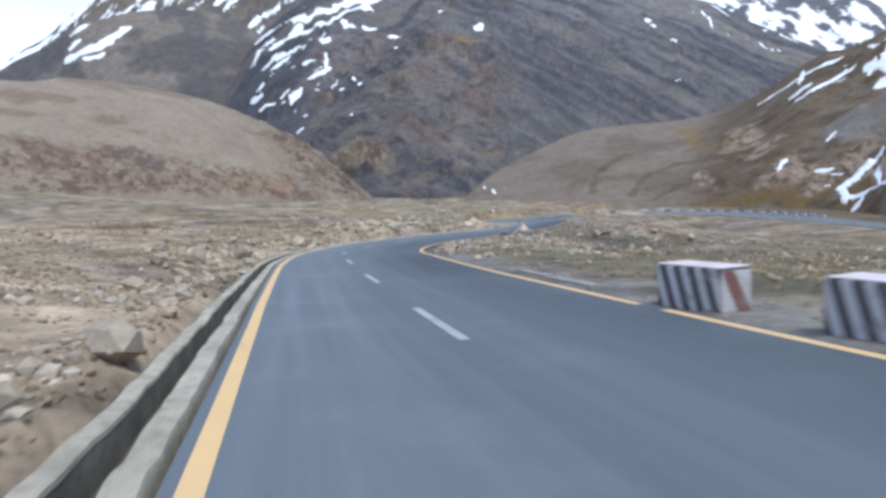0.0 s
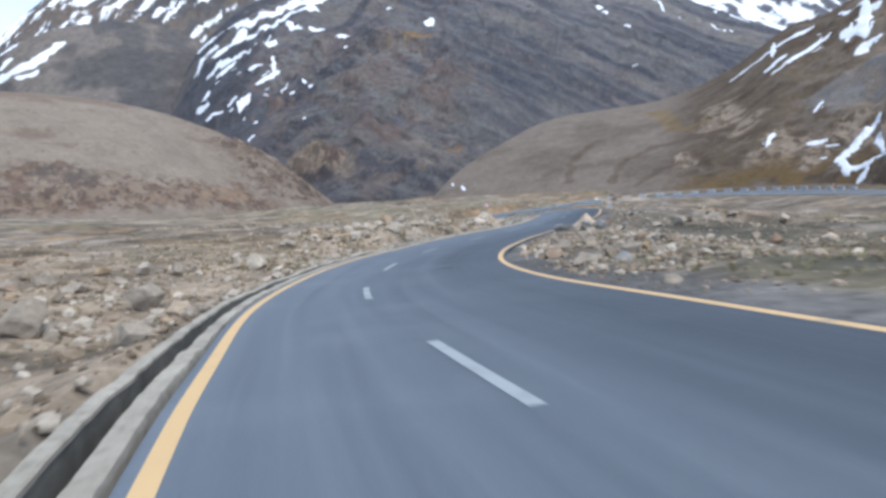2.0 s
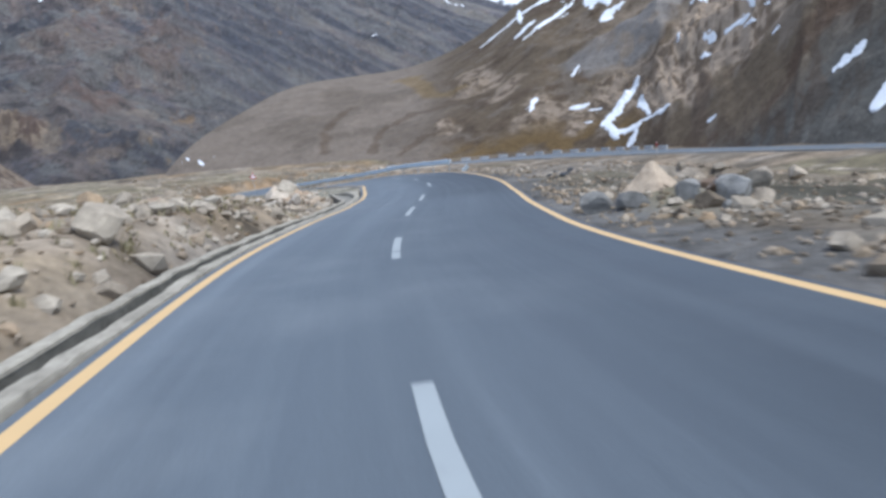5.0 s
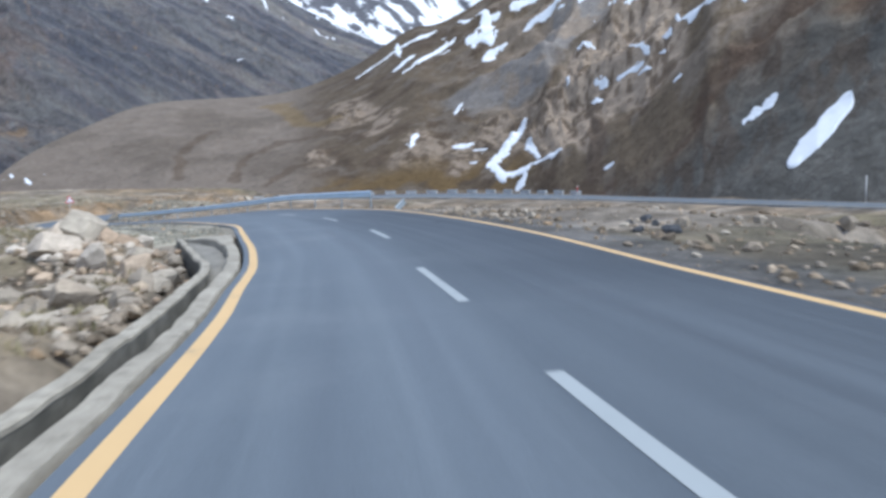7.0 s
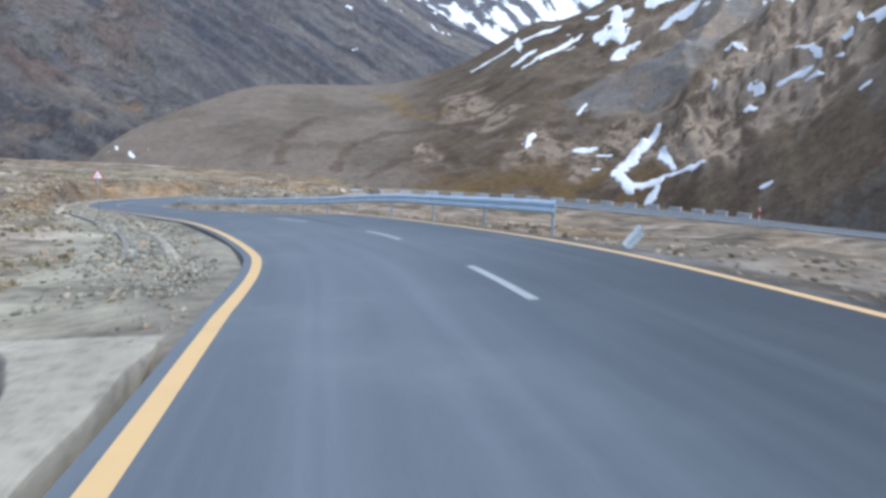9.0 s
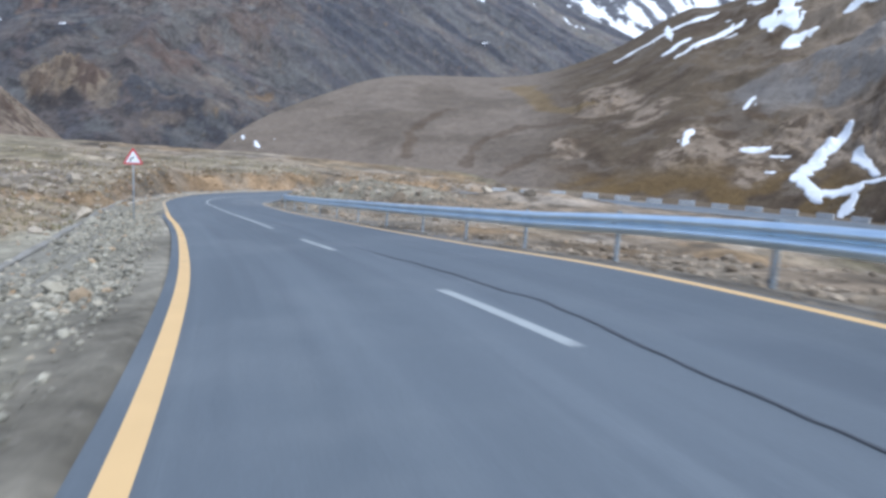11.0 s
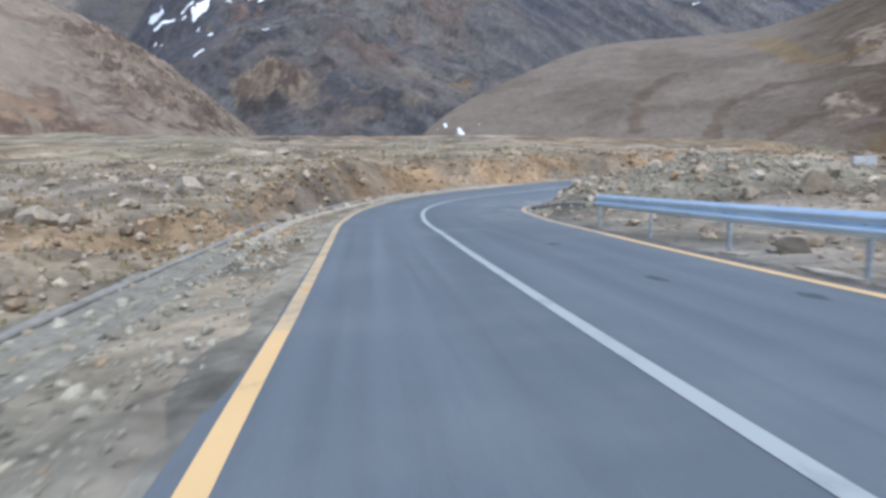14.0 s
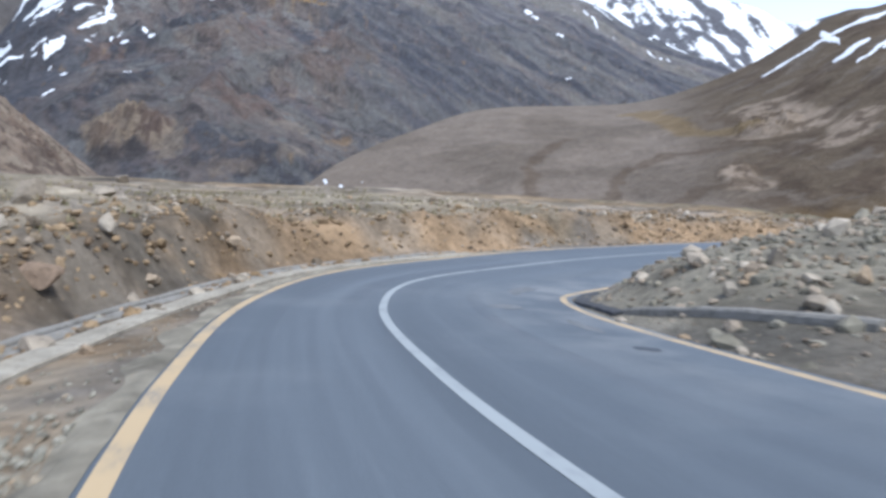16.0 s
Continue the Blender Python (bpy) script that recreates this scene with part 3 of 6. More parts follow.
# ---- mountains ----
def mountain(name, foot, crest, nu, nv, mat, bulge=1.0, rough=0.06, gully=0.05, gully_n=14, seed=1, back=1.2, crag=0.0, calm=None, dense=1.0, slant=None, outcrops=()):
    """A slope from a line at its foot to its crest, with spurs and gullies, and a back that falls away. Returns the object and its grid of places."""
    f, c = spline(foot, count=nu)[0], spline(crest, count=nu)[0]
    w = np.concatenate([np.linspace(0, 1, nv) ** dense, 1 + np.linspace(0.08, 1, 10)])
    W, U = np.meshgrid(w, np.linspace(0, 1, nu), indexing="ij")
    fx, fy, fz = (np.broadcast_to(f[:, k], W.shape) for k in range(3))
    cx, cy, cz = (np.broadcast_to(c[:, k], W.shape) for k in range(3))
    front = np.minimum(W, 1)
    X, Y = fx + (cx - fx) * W, fy + (cy - fy) * W
    high = np.maximum(cz - fz, 8)
    Z = fz + (cz - fz) * front ** bulge - high * back * np.maximum(W - 1, 0)
    size = high.max()
    local = high * (calm(U) if calm else 1.0)
    body = np.sin(np.pi * np.clip(front, 0, 1)) ** 0.6 + 0.06
    if slant:
        p, q = slant(X, Z, U)
        g = ridged(p / (0.35 * size), q / (2.2 * size), 5, seed) - 0.55
    else:
        g = ridged(U * gully_n + 0.5 * fbm(U * 6, W * 4, 3, seed + 3), W * 1.6 + U, 4, seed) - 0.55
    d = rough * local * fbm(X / (0.5 * size), Y / (0.5 * size), 7, seed + 7, 0.55) + gully * local * g
    if crag:
        d += crag * local * np.maximum(ridged(X / (0.2 * size), Z / (0.14 * size) + Y / (0.3 * size), 5, seed + 9) - 0.52, 0)
    for u, w, a, b, k in outcrops:
        where = smooth(0.25, 0.6, np.exp(-((U - u) / a) ** 2 - ((W - w) / b) ** 2) + 0.35 * fbm(U * 60, W * 40, 4, seed + 5))
        d += k * where * (0.5 + 1.3 * np.maximum(ridged(U * 260 + W * 40, W * 130, 4, seed + 11) - 0.45, 0))
    Z = Z + d * body * smooth(-0.02, 0.12, W)
    ob = link(name, np.stack([X.ravel(), Y.ravel(), Z.ravel()], 1), sheet_faces(*W.shape), mat)
    return ob, np.stack([X, Y, Z], -1), U, W


def stroke(U, W, points, width, ragged=0.5, seed=1):
    """How near a place of a slope lies to a line drawn on it: 1 on the line, 0 beyond its width, with a ragged edge."""
    p, q = U * 640, W * 260
    best = np.full(U.shape, 1e9)
    for (u0, w0), (u1, w1) in zip(points, points[1:] or points):
        ax, ay, bx, by = u0 * 640, w0 * 260, (u1 - u0) * 640, (w1 - w0) * 260
        t = np.clip(((p - ax) * bx + (q - ay) * by) / max(bx * bx + by * by, 1e-6), 0, 1)
        best = np.minimum(best, np.hypot(p - ax - t * bx, q - ay - t * by))
    return smooth(1.25, 0.7, best / width + ragged * fbm(p / 7 + q / 23, q / 7, 6, seed, 0.6))


# places, sizes and heights of the tan crags
CRAGS = [(0.413, 0.19, 0.02, 0.05, 2.4), (0.46, 0.16, 0.03, 0.04, 3.0), (0.493, 0.25, 0.02, 0.07, 3.0), (0.53, 0.3, 0.025, 0.05, 3.0), (0.35, 0.136, 0.015, 0.03, 2.0), (0.30, 0.46, 0.012, 0.06, 2.0), (0.277, 0.25, 0.01, 0.04, 1.4)]
EAST, EAST_GRID, U, W = mountain("mountain_east",
    [(-6, 345, -22), (20, 330, -20), (48, 308, -18), (80, 278, -17), (106, 252, -17), (114, 230, -17), (110, 200, -17), (102, 165, -16), (98, 130, -16), (102, 80, -16), (116, 0, -16)],
    [(-4, 372, -14), (14, 390, 1), (41, 425, 14.5), (76, 455, 27), (137, 458, 32.5), (162, 424, 42), (190, 411, 60.5), (213, 400, 68), (300, 370, 122), (360, 290, 170), (390, 50, 190)],
    640, 300, SLOPE, 0.85, 0.09, 0.08, 16, 21, crag=0.2, dense=1.5, calm=lambda u: 0.3 + 0.7 * smooth(0.33, 0.45, u), outcrops=CRAGS)
X, Y, Z = (EAST_GRID[..., k] for k in range(3))
col = np.tile((0.19, 0.154, 0.124), (*U.shape, 1))                                                   # the low smooth hill
col = over(col, (0.14, 0.112, 0.088), 0.8 * smooth(0.0, 0.35, fbm(X / 30, Y / 30, 5, 41)))
P, Q = U * 640, W * 260
bend_u, bend_w = U + 0.007 * fbm(P / 30, Q / 30, 4, 42), W + 0.02 * fbm(P / 24 + 9, Q / 24, 4, 43)
wild = smooth(0.25, 0.30, bend_u)
col = over(col, (0.15, 0.112, 0.076), wild)
col = over(col, (0.1, 0.07, 0.048), 0.8 * wild * smooth(0.0, 0.2, fbm(P / 16 - Q / 30, Q / 14, 6, 45, 0.58)))
col = over(col, (0.185, 0.148, 0.115), 0.8 * wild * smooth(0.08, 0.22, fbm(P / 10 - Q / 24, Q / 9 + 5, 6, 145, 0.6)))
for k, line in enumerate([[(0.391, 0.32), (0.418, 0.327), (0.441, 0.36), (0.465, 0.452), (0.49, 0.5)], [(0.441, 0.334), (0.465, 0.40), (0.484, 0.444), (0.5, 0.42)]]):
    col = over(col, (0.25, 0.227, 0.21), 0.9 * stroke(bend_u, bend_w, line, 12 + 6 * k, 0.35, 46 + k))            # grey scree
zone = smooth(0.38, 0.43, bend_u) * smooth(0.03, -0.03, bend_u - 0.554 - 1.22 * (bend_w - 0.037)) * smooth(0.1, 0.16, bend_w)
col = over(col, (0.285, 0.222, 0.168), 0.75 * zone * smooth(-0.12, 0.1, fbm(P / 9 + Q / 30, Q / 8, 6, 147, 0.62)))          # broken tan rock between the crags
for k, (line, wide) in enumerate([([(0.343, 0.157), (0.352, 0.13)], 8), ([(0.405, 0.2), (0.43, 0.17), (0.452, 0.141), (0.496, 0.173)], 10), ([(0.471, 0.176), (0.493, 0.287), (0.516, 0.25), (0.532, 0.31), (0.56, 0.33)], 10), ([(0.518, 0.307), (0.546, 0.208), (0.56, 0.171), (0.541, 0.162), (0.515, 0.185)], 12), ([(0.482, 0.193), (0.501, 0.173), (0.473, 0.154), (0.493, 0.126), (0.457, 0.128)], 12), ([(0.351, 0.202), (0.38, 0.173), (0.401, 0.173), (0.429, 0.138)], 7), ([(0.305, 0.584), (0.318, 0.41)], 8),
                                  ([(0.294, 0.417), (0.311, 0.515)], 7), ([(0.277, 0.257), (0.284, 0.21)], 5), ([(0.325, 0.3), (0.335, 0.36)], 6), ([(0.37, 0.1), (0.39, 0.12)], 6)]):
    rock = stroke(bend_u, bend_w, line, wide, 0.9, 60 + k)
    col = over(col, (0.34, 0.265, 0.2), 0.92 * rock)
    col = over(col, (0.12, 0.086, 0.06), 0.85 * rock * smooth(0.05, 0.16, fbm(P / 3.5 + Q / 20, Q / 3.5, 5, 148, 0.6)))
for k, line in enumerate([[(0.211, 0.157), (0.228, 0.287), (0.252, 0.377), (0.285, 0.38), (0.308, 0.317)], [(0.169, 0.173), (0.175, 0.341), (0.202, 0.539)], [(0.235, 0.12), (0.262, 0.2), (0.285, 0.22)]]):
    col = over(col, (0.1, 0.07, 0.047), 0.6 * stroke(bend_u, bend_w, line, 2.6, 1.1, 70 + k))            # brown gullies of the low hill
col = over(col, (0.2, 0.135, 0.06), 0.6 * stroke(bend_u, bend_w, [(0.247, 0.8), (0.256, 0.65), (0.269, 0.503), (0.29, 0.45)], 6, 0.8, 75))
col = over(col, (0.165, 0.108, 0.05), wild * smooth(0.15, 0.08, W) * smooth(0.46, 0.42, U) * smooth(-0.2, 0.2, fbm(X / 8, Y / 8, 4, 46)))
col = over(col, (0.115, 0.083, 0.06), 0.85 * stroke(bend_u, bend_w, [(0.512, 0.12), (0.51, 0.05)], 6, 0.6, 79))      # shadow beside the tan face, painted as a dark stroke
beyond = bend_u - 0.554 - 1.22 * (bend_w - 0.037)
col = over(col, (0.098, 0.092, 0.082), smooth(-0.03, 0.05, beyond + 0.03 * fbm(P / 14, Q / 14, 5, 149, 0.6)))
col = over(col, (0.085, 0.062, 0.046), 0.7 * smooth(-0.05, 0.0, beyond) * smooth(0.1, 0.03, beyond) * smooth(0.0, 0.14, fbm(P / 4, Q / 4, 5, 150, 0.6)))      # scrub along the edge of the scree
col = over(col, (0.15, 0.142, 0.128), 0.5 * smooth(0.02, 0.08, beyond) * smooth(0.2, 0.32, fbm(P / 2.5, Q / 2.5, 4, 151, 0.6)))
col = over(col, (0.105, 0.068, 0.046), 0.8 * smooth(-0.03, -0.012, beyond) * smooth(0.012, -0.002, beyond) * smooth(-0.2, 0.1, fbm(X / 6, Y / 6, 5, 52)))
col = col * np.interp(U, [0.0, 0.25, 0.3, 0.42, 0.46, 0.55, 0.65], [0.95, 0.95, 0.78, 0.82, 0.98, 1.12, 1.15])[..., None]
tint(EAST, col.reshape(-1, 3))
tagged(EAST, "brown rocky mountain slope with snow patches above the road", "mountain", kind="structure")
def spur(x, z, u):
    """Across and along the fall lines: down to the right on the long flank, down to the left beyond its spur."""
    k = 1 - 2 * smooth(0.36, 0.28, u)
    return 0.55 * k * x + 0.83 * z, 0.83 * x - 0.55 * k * z


def patch(U, W, u, w, a, b, seed, ragged=0.45):
    """1 inside a ragged patch of a slope, 0 outside it."""
    return smooth(0.28, 0.52, np.exp(-((U - u) / a) ** 2 - ((W - w) / b) ** 2) + ragged * fbm(U * 110, W * 75 + U * 20, 5, seed, 0.62))


# places on the slope, sizes and heights of the brown rock outcrops
OUTCROPS = [(0.249, 0.108, 0.021, 0.026, 9.0), (0.307, 0.165, 0.024, 0.022, 4.0), (0.384, 0.3, 0.022, 0.06, 3.0), (0.305, 0.08, 0.02, 0.012, 3.0), (0.36, 0.22, 0.03, 0.035, 3.0), (0.3, 0.3, 0.04, 0.035, 2.5), (0.41, 0.3, 0.03, 0.06, 2.5), (0.36, 0.45, 0.04, 0.05, 2.5)]
NORTH, NORTH_GRID, U, W = mountain("mountain_north",
    [(-190, 560, -25), (-130, 470, -25), (-95, 440, -24), (-50, 420, -22), (-10, 420, -22), (40, 470, -20), (120, 560, -18), (220, 640, -10), (420, 720, 20)],
    [(-330, 1005, 90), (-285, 992, 150), (-250, 998, 196), (-187, 1012, 240), (-80, 1020, 260), (60, 1060, 275), (295, 1017, 226), (373, 987, 184), (430, 860, 118)],
    700, 360, FAR_SLOPE, 0.95, 0.06, 0.055, 11, 51, crag=0.11, slant=spur, outcrops=OUTCROPS)
X, Y, Z = (NORTH_GRID[..., k] for k in range(3))
p, q = spur(X, Z, U)
streaks = fbm(p / 16, q / 95, 5, 61)
col = np.tile((0.112, 0.104, 0.106), (*U.shape, 1))
col = over(col, (0.14, 0.118, 0.104), 0.75 * smooth(-0.1, 0.3, fbm(X / 60, Y / 60, 6, 62)))
col = over(col, (0.06, 0.06, 0.067), 0.9 * smooth(0.0, 0.25, streaks))
col = over(col, (0.145, 0.132, 0.115), 0.8 * smooth(0.08, 0.35, -streaks) * smooth(0.15, 0.35, U))
col = over(col, (0.07, 0.07, 0.078), 0.6 * smooth(0.42, 0.55, U + 0.25 * W) * smooth(-0.2, 0.2, fbm(p / 26 + 9, q / 140, 4, 63)) * smooth(0.75, 0.45, W))
brown = np.zeros_like(U)
for u, w, a, b, k in OUTCROPS:
    brown = np.maximum(brown, min(0.6, 0.15 + 0.1 * k) * smooth(0.35, 0.65, np.exp(-((U - u) / (1.2 * a)) ** 2 - ((W - w) / (1.2 * b)) ** 2) + 0.4 * fbm(U * 70, W * 45 + U * 30, 6, 64, 0.62)))
col = over(col, (0.2, 0.14, 0.098), brown)
# dark crevices among the outcrops, shadow painted into the brown rock
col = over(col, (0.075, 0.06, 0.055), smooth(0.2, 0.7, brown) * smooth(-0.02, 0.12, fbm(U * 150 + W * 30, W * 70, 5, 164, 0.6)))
col = over(col, (0.14, 0.108, 0.095), 0.55 * smooth(0.55, 0.4, U) * smooth(0.75, 0.5, W) * smooth(0.1, 0.3, fbm(U * 38, W * 22 + U * 16, 6, 165, 0.6)))
flank = smooth(0.38, 0.45, U + 0.1 * W)
col = over(col, (0.06, 0.062, 0.072), 0.5 * flank * smooth(0.02, 0.16, fbm(p / 5, q / 110, 6, 166, 0.6)) * smooth(0.85, 0.5, W))           # dark gullies of the long flank, drawn in the colour
col = over(col, (0.155, 0.148, 0.135), 0.4 * flank * smooth(0.06, 0.22, fbm(p / 6 + 31, q / 140, 6, 167, 0.6)))                            # pale scree between them
col = over(col, (0.075, 0.075, 0.083), 0.75 * smooth(0.21, 0.17, U + 0.03 * fbm(U * 40, W * 12, 4, 168)) * smooth(0.75, 0.6, W))        # shade painted over the spur's left side
core = smooth(0.17, 0.22, U) * smooth(0.45, 0.38, U) * smooth(0.62, 0.5, W)
col = over(col, (0.158, 0.13, 0.113), 0.7 * core * smooth(0.02, 0.16, fbm(U * 46, W * 30 + U * 24, 6, 169, 0.6)))
col = over(col, (0.165, 0.16, 0.148), 0.6 * core * smooth(0.1, 0.25, fbm(U * 60 + W * 30, W * 26 - U * 20, 6, 170, 0.6)))
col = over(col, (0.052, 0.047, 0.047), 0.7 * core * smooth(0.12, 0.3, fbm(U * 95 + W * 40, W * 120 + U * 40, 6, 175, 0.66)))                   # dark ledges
# rock patches; the dark one on the tan cliff's right stands in for shade
for k, (u, w, a, b, rgb) in enumerate([(0.3, 0.093, 0.032, 0.02, (0.075, 0.075, 0.082)), (0.308, 0.165, 0.026, 0.024, (0.165, 0.112, 0.09)), (0.31, 0.192, 0.022, 0.008, (0.07, 0.056, 0.052)),
                                       (0.384, 0.352, 0.016, 0.036, (0.15, 0.105, 0.087)), (0.387, 0.25, 0.024, 0.036, (0.145, 0.104, 0.087)), (0.322, 0.379, 0.016, 0.026, (0.165, 0.112, 0.093)), (0.207, 0.318, 0.016, 0.022, (0.17, 0.108, 0.083)),
                                       (0.339, 0.136, 0.013, 0.012, (0.215, 0.175, 0.14)), (0.297, 0.068, 0.009, 0.009, (0.21, 0.165, 0.13)), (0.368, 0.117, 0.014, 0.012, (0.19, 0.155, 0.125)), (0.338, 0.086, 0.013, 0.014, (0.21, 0.172, 0.138)),
                                       (0.379, 0.126, 0.012, 0.011, (0.21, 0.14, 0.085)), (0.366, 0.456, 0.022, 0.022, (0.235, 0.15, 0.07)), (0.272, 0.092, 0.01, 0.016, (0.235, 0.185, 0.14)),
                                       (0.248, 0.11, 0.025, 0.026, (0.275, 0.208, 0.145)), (0.262, 0.112, 0.008, 0.016, (0.115, 0.078, 0.062)), (0.236, 0.104, 0.006, 0.012, (0.13, 0.088, 0.066)), (0.25, 0.083, 0.02, 0.007, (0.07, 0.062, 0.06))]):
    cliff = rgb[0] > 0.27
    col = over(col, rgb, (0.85 if rgb[0] > 0.2 or rgb[0] < 0.12 else 0.6) * patch(U, W, u, w, a, b, 300 + k, 0.35 if cliff else 0.65) * smooth(-0.8 if cliff else -0.35, -0.1 if cliff else 0.05, fbm(U * 170, W * 110, 4, 332 + k, 0.6)))
col = over(col, (0.085, 0.06, 0.05), 0.65 * patch(U, W, 0.248, 0.108, 0.024, 0.024, 330) * smooth(0.12, 0.24, fbm(U * 330, W * 60, 4, 331, 0.6)))   # clefts of the tan cliff, their shade put into the colour
# paler with height and bluer throughout: distance haze put into the colour
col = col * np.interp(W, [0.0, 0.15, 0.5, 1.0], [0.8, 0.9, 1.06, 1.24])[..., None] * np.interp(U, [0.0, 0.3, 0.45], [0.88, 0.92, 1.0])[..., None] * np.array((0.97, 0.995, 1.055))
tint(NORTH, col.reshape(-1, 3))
tagged(NORTH, "dark grey mountain with gullies and patches of snow", "mountain", kind="structure")
HILL, HILL_GRID, U, W = mountain("hill_west",
    [(-200, 50, -6), (-150, 115, -6), (-116, 170, -6), (-98, 212, -7), (-78, 250, -9), (-56, 296, -13), (-44, 345, -16), (-36, 372, -19)],
    [(-340, 170, 66), (-240, 215, 52), (-160, 258, 38.5), (-149, 296, 43), (-120, 345, 40), (-86, 378, 24), (-54, 387, -1), (-37, 390, -18)],
    440, 220, SOFT_SLOPE, 0.8, 0.05, 0.05, 9, 81, crag=0.14, calm=lambda u: 0.5 + 0.6 * smooth(0.7, 0.85, u),
    outcrops=[(0.55, 0.22, 0.06, 0.1, 1.8), (0.69, 0.14, 0.08, 0.06, 1.6), (0.88, 0.55, 0.06, 0.25, 3.0)])
X, Y, Z = (HILL_GRID[..., k] for k in range(3))
col = np.tile((0.225, 0.19, 0.15), (*U.shape, 1))
col = over(col, (0.19, 0.158, 0.128), 0.8 * smooth(-0.05, 0.3, fbm(X / 35, Y / 35, 5, 71)))
a, b = U + 0.02 * fbm(U * 25, W * 6, 4, 171), W + 0.05 * fbm(U * 30, W * 9, 4, 172)
belt = np.maximum(smooth(0.43, 0.48, a) * smooth(0.63, 0.58, a) * smooth(0.06, 0.1, b) * smooth(0.42, 0.34, b + 1.2 * np.maximum(a - 0.55, 0)), smooth(0.56, 0.6, a) * smooth(0.83, 0.78, a) * smooth(0.06, 0.09, b) * smooth(0.24, 0.18, b))
belt = np.maximum(belt, 0.92 * smooth(0.79, 0.85, a) * smooth(0.15, 0.35, b) * smooth(-0.25, 0.05, fbm(U * 50, W * 12, 5, 174)))
col = over(col, (0.15, 0.104, 0.077), 0.92 * belt * smooth(-0.18, 0.0, fbm(U * 60, W * 18, 6, 72, 0.6)))
col = over(col, (0.1, 0.07, 0.054), 0.78 * belt * smooth(0.04, 0.2, fbm(U * 120, W * 16 + U * 20, 5, 173, 0.6)))
col = over(col, (0.14, 0.1, 0.075), 0.6 * smooth(0.24, 0.42, fbm(X / 18, Z / 9 + Y / 40, 5, 73)))
rocky = smooth(0.76, 0.84, U + 0.02 * fbm(U * 30, W * 10, 3, 341)) * smooth(0.12, 0.22, W)
col = over(col, (0.155, 0.122, 0.098), 0.7 * rocky * smooth(-0.1, 0.1, fbm(U * 70, W * 26, 5, 342, 0.6)))
col = over(col, (0.08, 0.06, 0.05), 0.85 * rocky * smooth(0.08, 0.18, fbm(U * 95 + W * 12, W * 52, 5, 343, 0.6)))
col = over(col, (0.25, 0.2, 0.155), 0.6 * rocky * smooth(0.12, 0.22, fbm(U * 80 - W * 10, W * 44, 5, 344, 0.6)))
foot = smooth(0.36, 0.28, W + 0.8 * np.maximum(U - 0.58, 0)) * smooth(0.05, 0.09, W) * smooth(0.84, 0.78, U) * smooth(0.40, 0.46, U)
col = over(col, (0.218, 0.165, 0.123), 0.7 * foot * smooth(-0.12, 0.12, fbm(U * 64, W * 30, 6, 345, 0.62)))
# dark specks that stand in for the shadows between the foot rocks
col = over(col, (0.09, 0.068, 0.056), 0.85 * foot * smooth(0.1, 0.2, fbm(U * 170, W * 56, 5, 346, 0.62)))
for k, (u, w, a, b, rgb) in enumerate([(0.57, 0.25, 0.02, 0.07, (0.1, 0.085, 0.076)), (0.592, 0.205, 0.014, 0.05, (0.1, 0.084, 0.073)), (0.718, 0.135, 0.022, 0.04, (0.25, 0.165, 0.105)), (0.75, 0.15, 0.02, 0.04, (0.24, 0.165, 0.11)),
                                       (0.613, 0.566, 0.012, 0.02, (0.15, 0.108, 0.085)), (0.608, 0.475, 0.016, 0.018, (0.15, 0.108, 0.085)), (0.884, 0.62, 0.012, 0.05, (0.31, 0.255, 0.2)), (0.909, 0.36, 0.018, 0.06, (0.085, 0.065, 0.055)), (0.86, 0.37, 0.014, 0.03, (0.1, 0.075, 0.06))]):
    col = over(col, rgb, 0.7 * patch(U, W, u, w, a, b, 350 + k, 0.7) * smooth(-0.3, 0.1, fbm(U * 130, W * 60, 4, 360 + k, 0.6)))
tint(HILL, col.reshape(-1, 3) * (1.04, 1.01, 1.0))
tagged(HILL, "smooth brown hill with reddish rock outcrops along its foot", "hill", kind="structure")
WEST, WEST_GRID, U, W = mountain("mountain_west",
    [(-940, 650, 0), (-580, 730, 0), (-378, 756, 0), (-256, 729, -5), (-200, 760, 0), (-150, 800, 5)],
    [(-1500, 1000, 60), (-850, 1120, 120), (-640, 1115, 190), (-532, 1060, 214), (-461, 1084, 243), (-360, 1120, 247), (-270, 1140, 205)],
    260, 160, FAR_SLOPE, 1.0, 0.07, 0.06, 8, 91, crag=0.05)
X, Y, Z = (WEST_GRID[..., k] for k in range(3))
col = np.tile((0.17, 0.145, 0.127), (*U.shape, 1))
col = over(col, (0.09, 0.083, 0.082), 0.9 * smooth(-0.1, 0.25, fbm(X / 70, Y / 70, 6, 74)) * smooth(0.6, 0.75, U + 0.3 * W))
col = over(col, (0.08, 0.076, 0.078), 0.7 * smooth(0.05, 0.3, fbm(U * 40, W * 3, 5, 75)))
tint(WEST, col.reshape(-1, 3))
tagged(WEST, "grey mountain flank streaked with snow", "mountain", kind="structure")
RIDGE, RIDGE_GRID, U, W = mountain("snowy_ridge",
    [(-1150, 1250, 40), (-800, 1300, 60), (-500, 1350, 80), (-300, 1350, 80), (-60, 1400, 100)],
    [(-1300, 1600, 170), (-952, 1676, 305), (-869, 1721, 388), (-803, 1753, 448), (-747, 1778, 492), (-600, 1830, 545), (-372, 1893, 590), (-60, 1950, 620)],
    360, 200, FAR_SLOPE, 1.0, 0.05, 0.05, 12, 131, crag=0.16)
X, Y, Z = (RIDGE_GRID[..., k] for k in range(3))
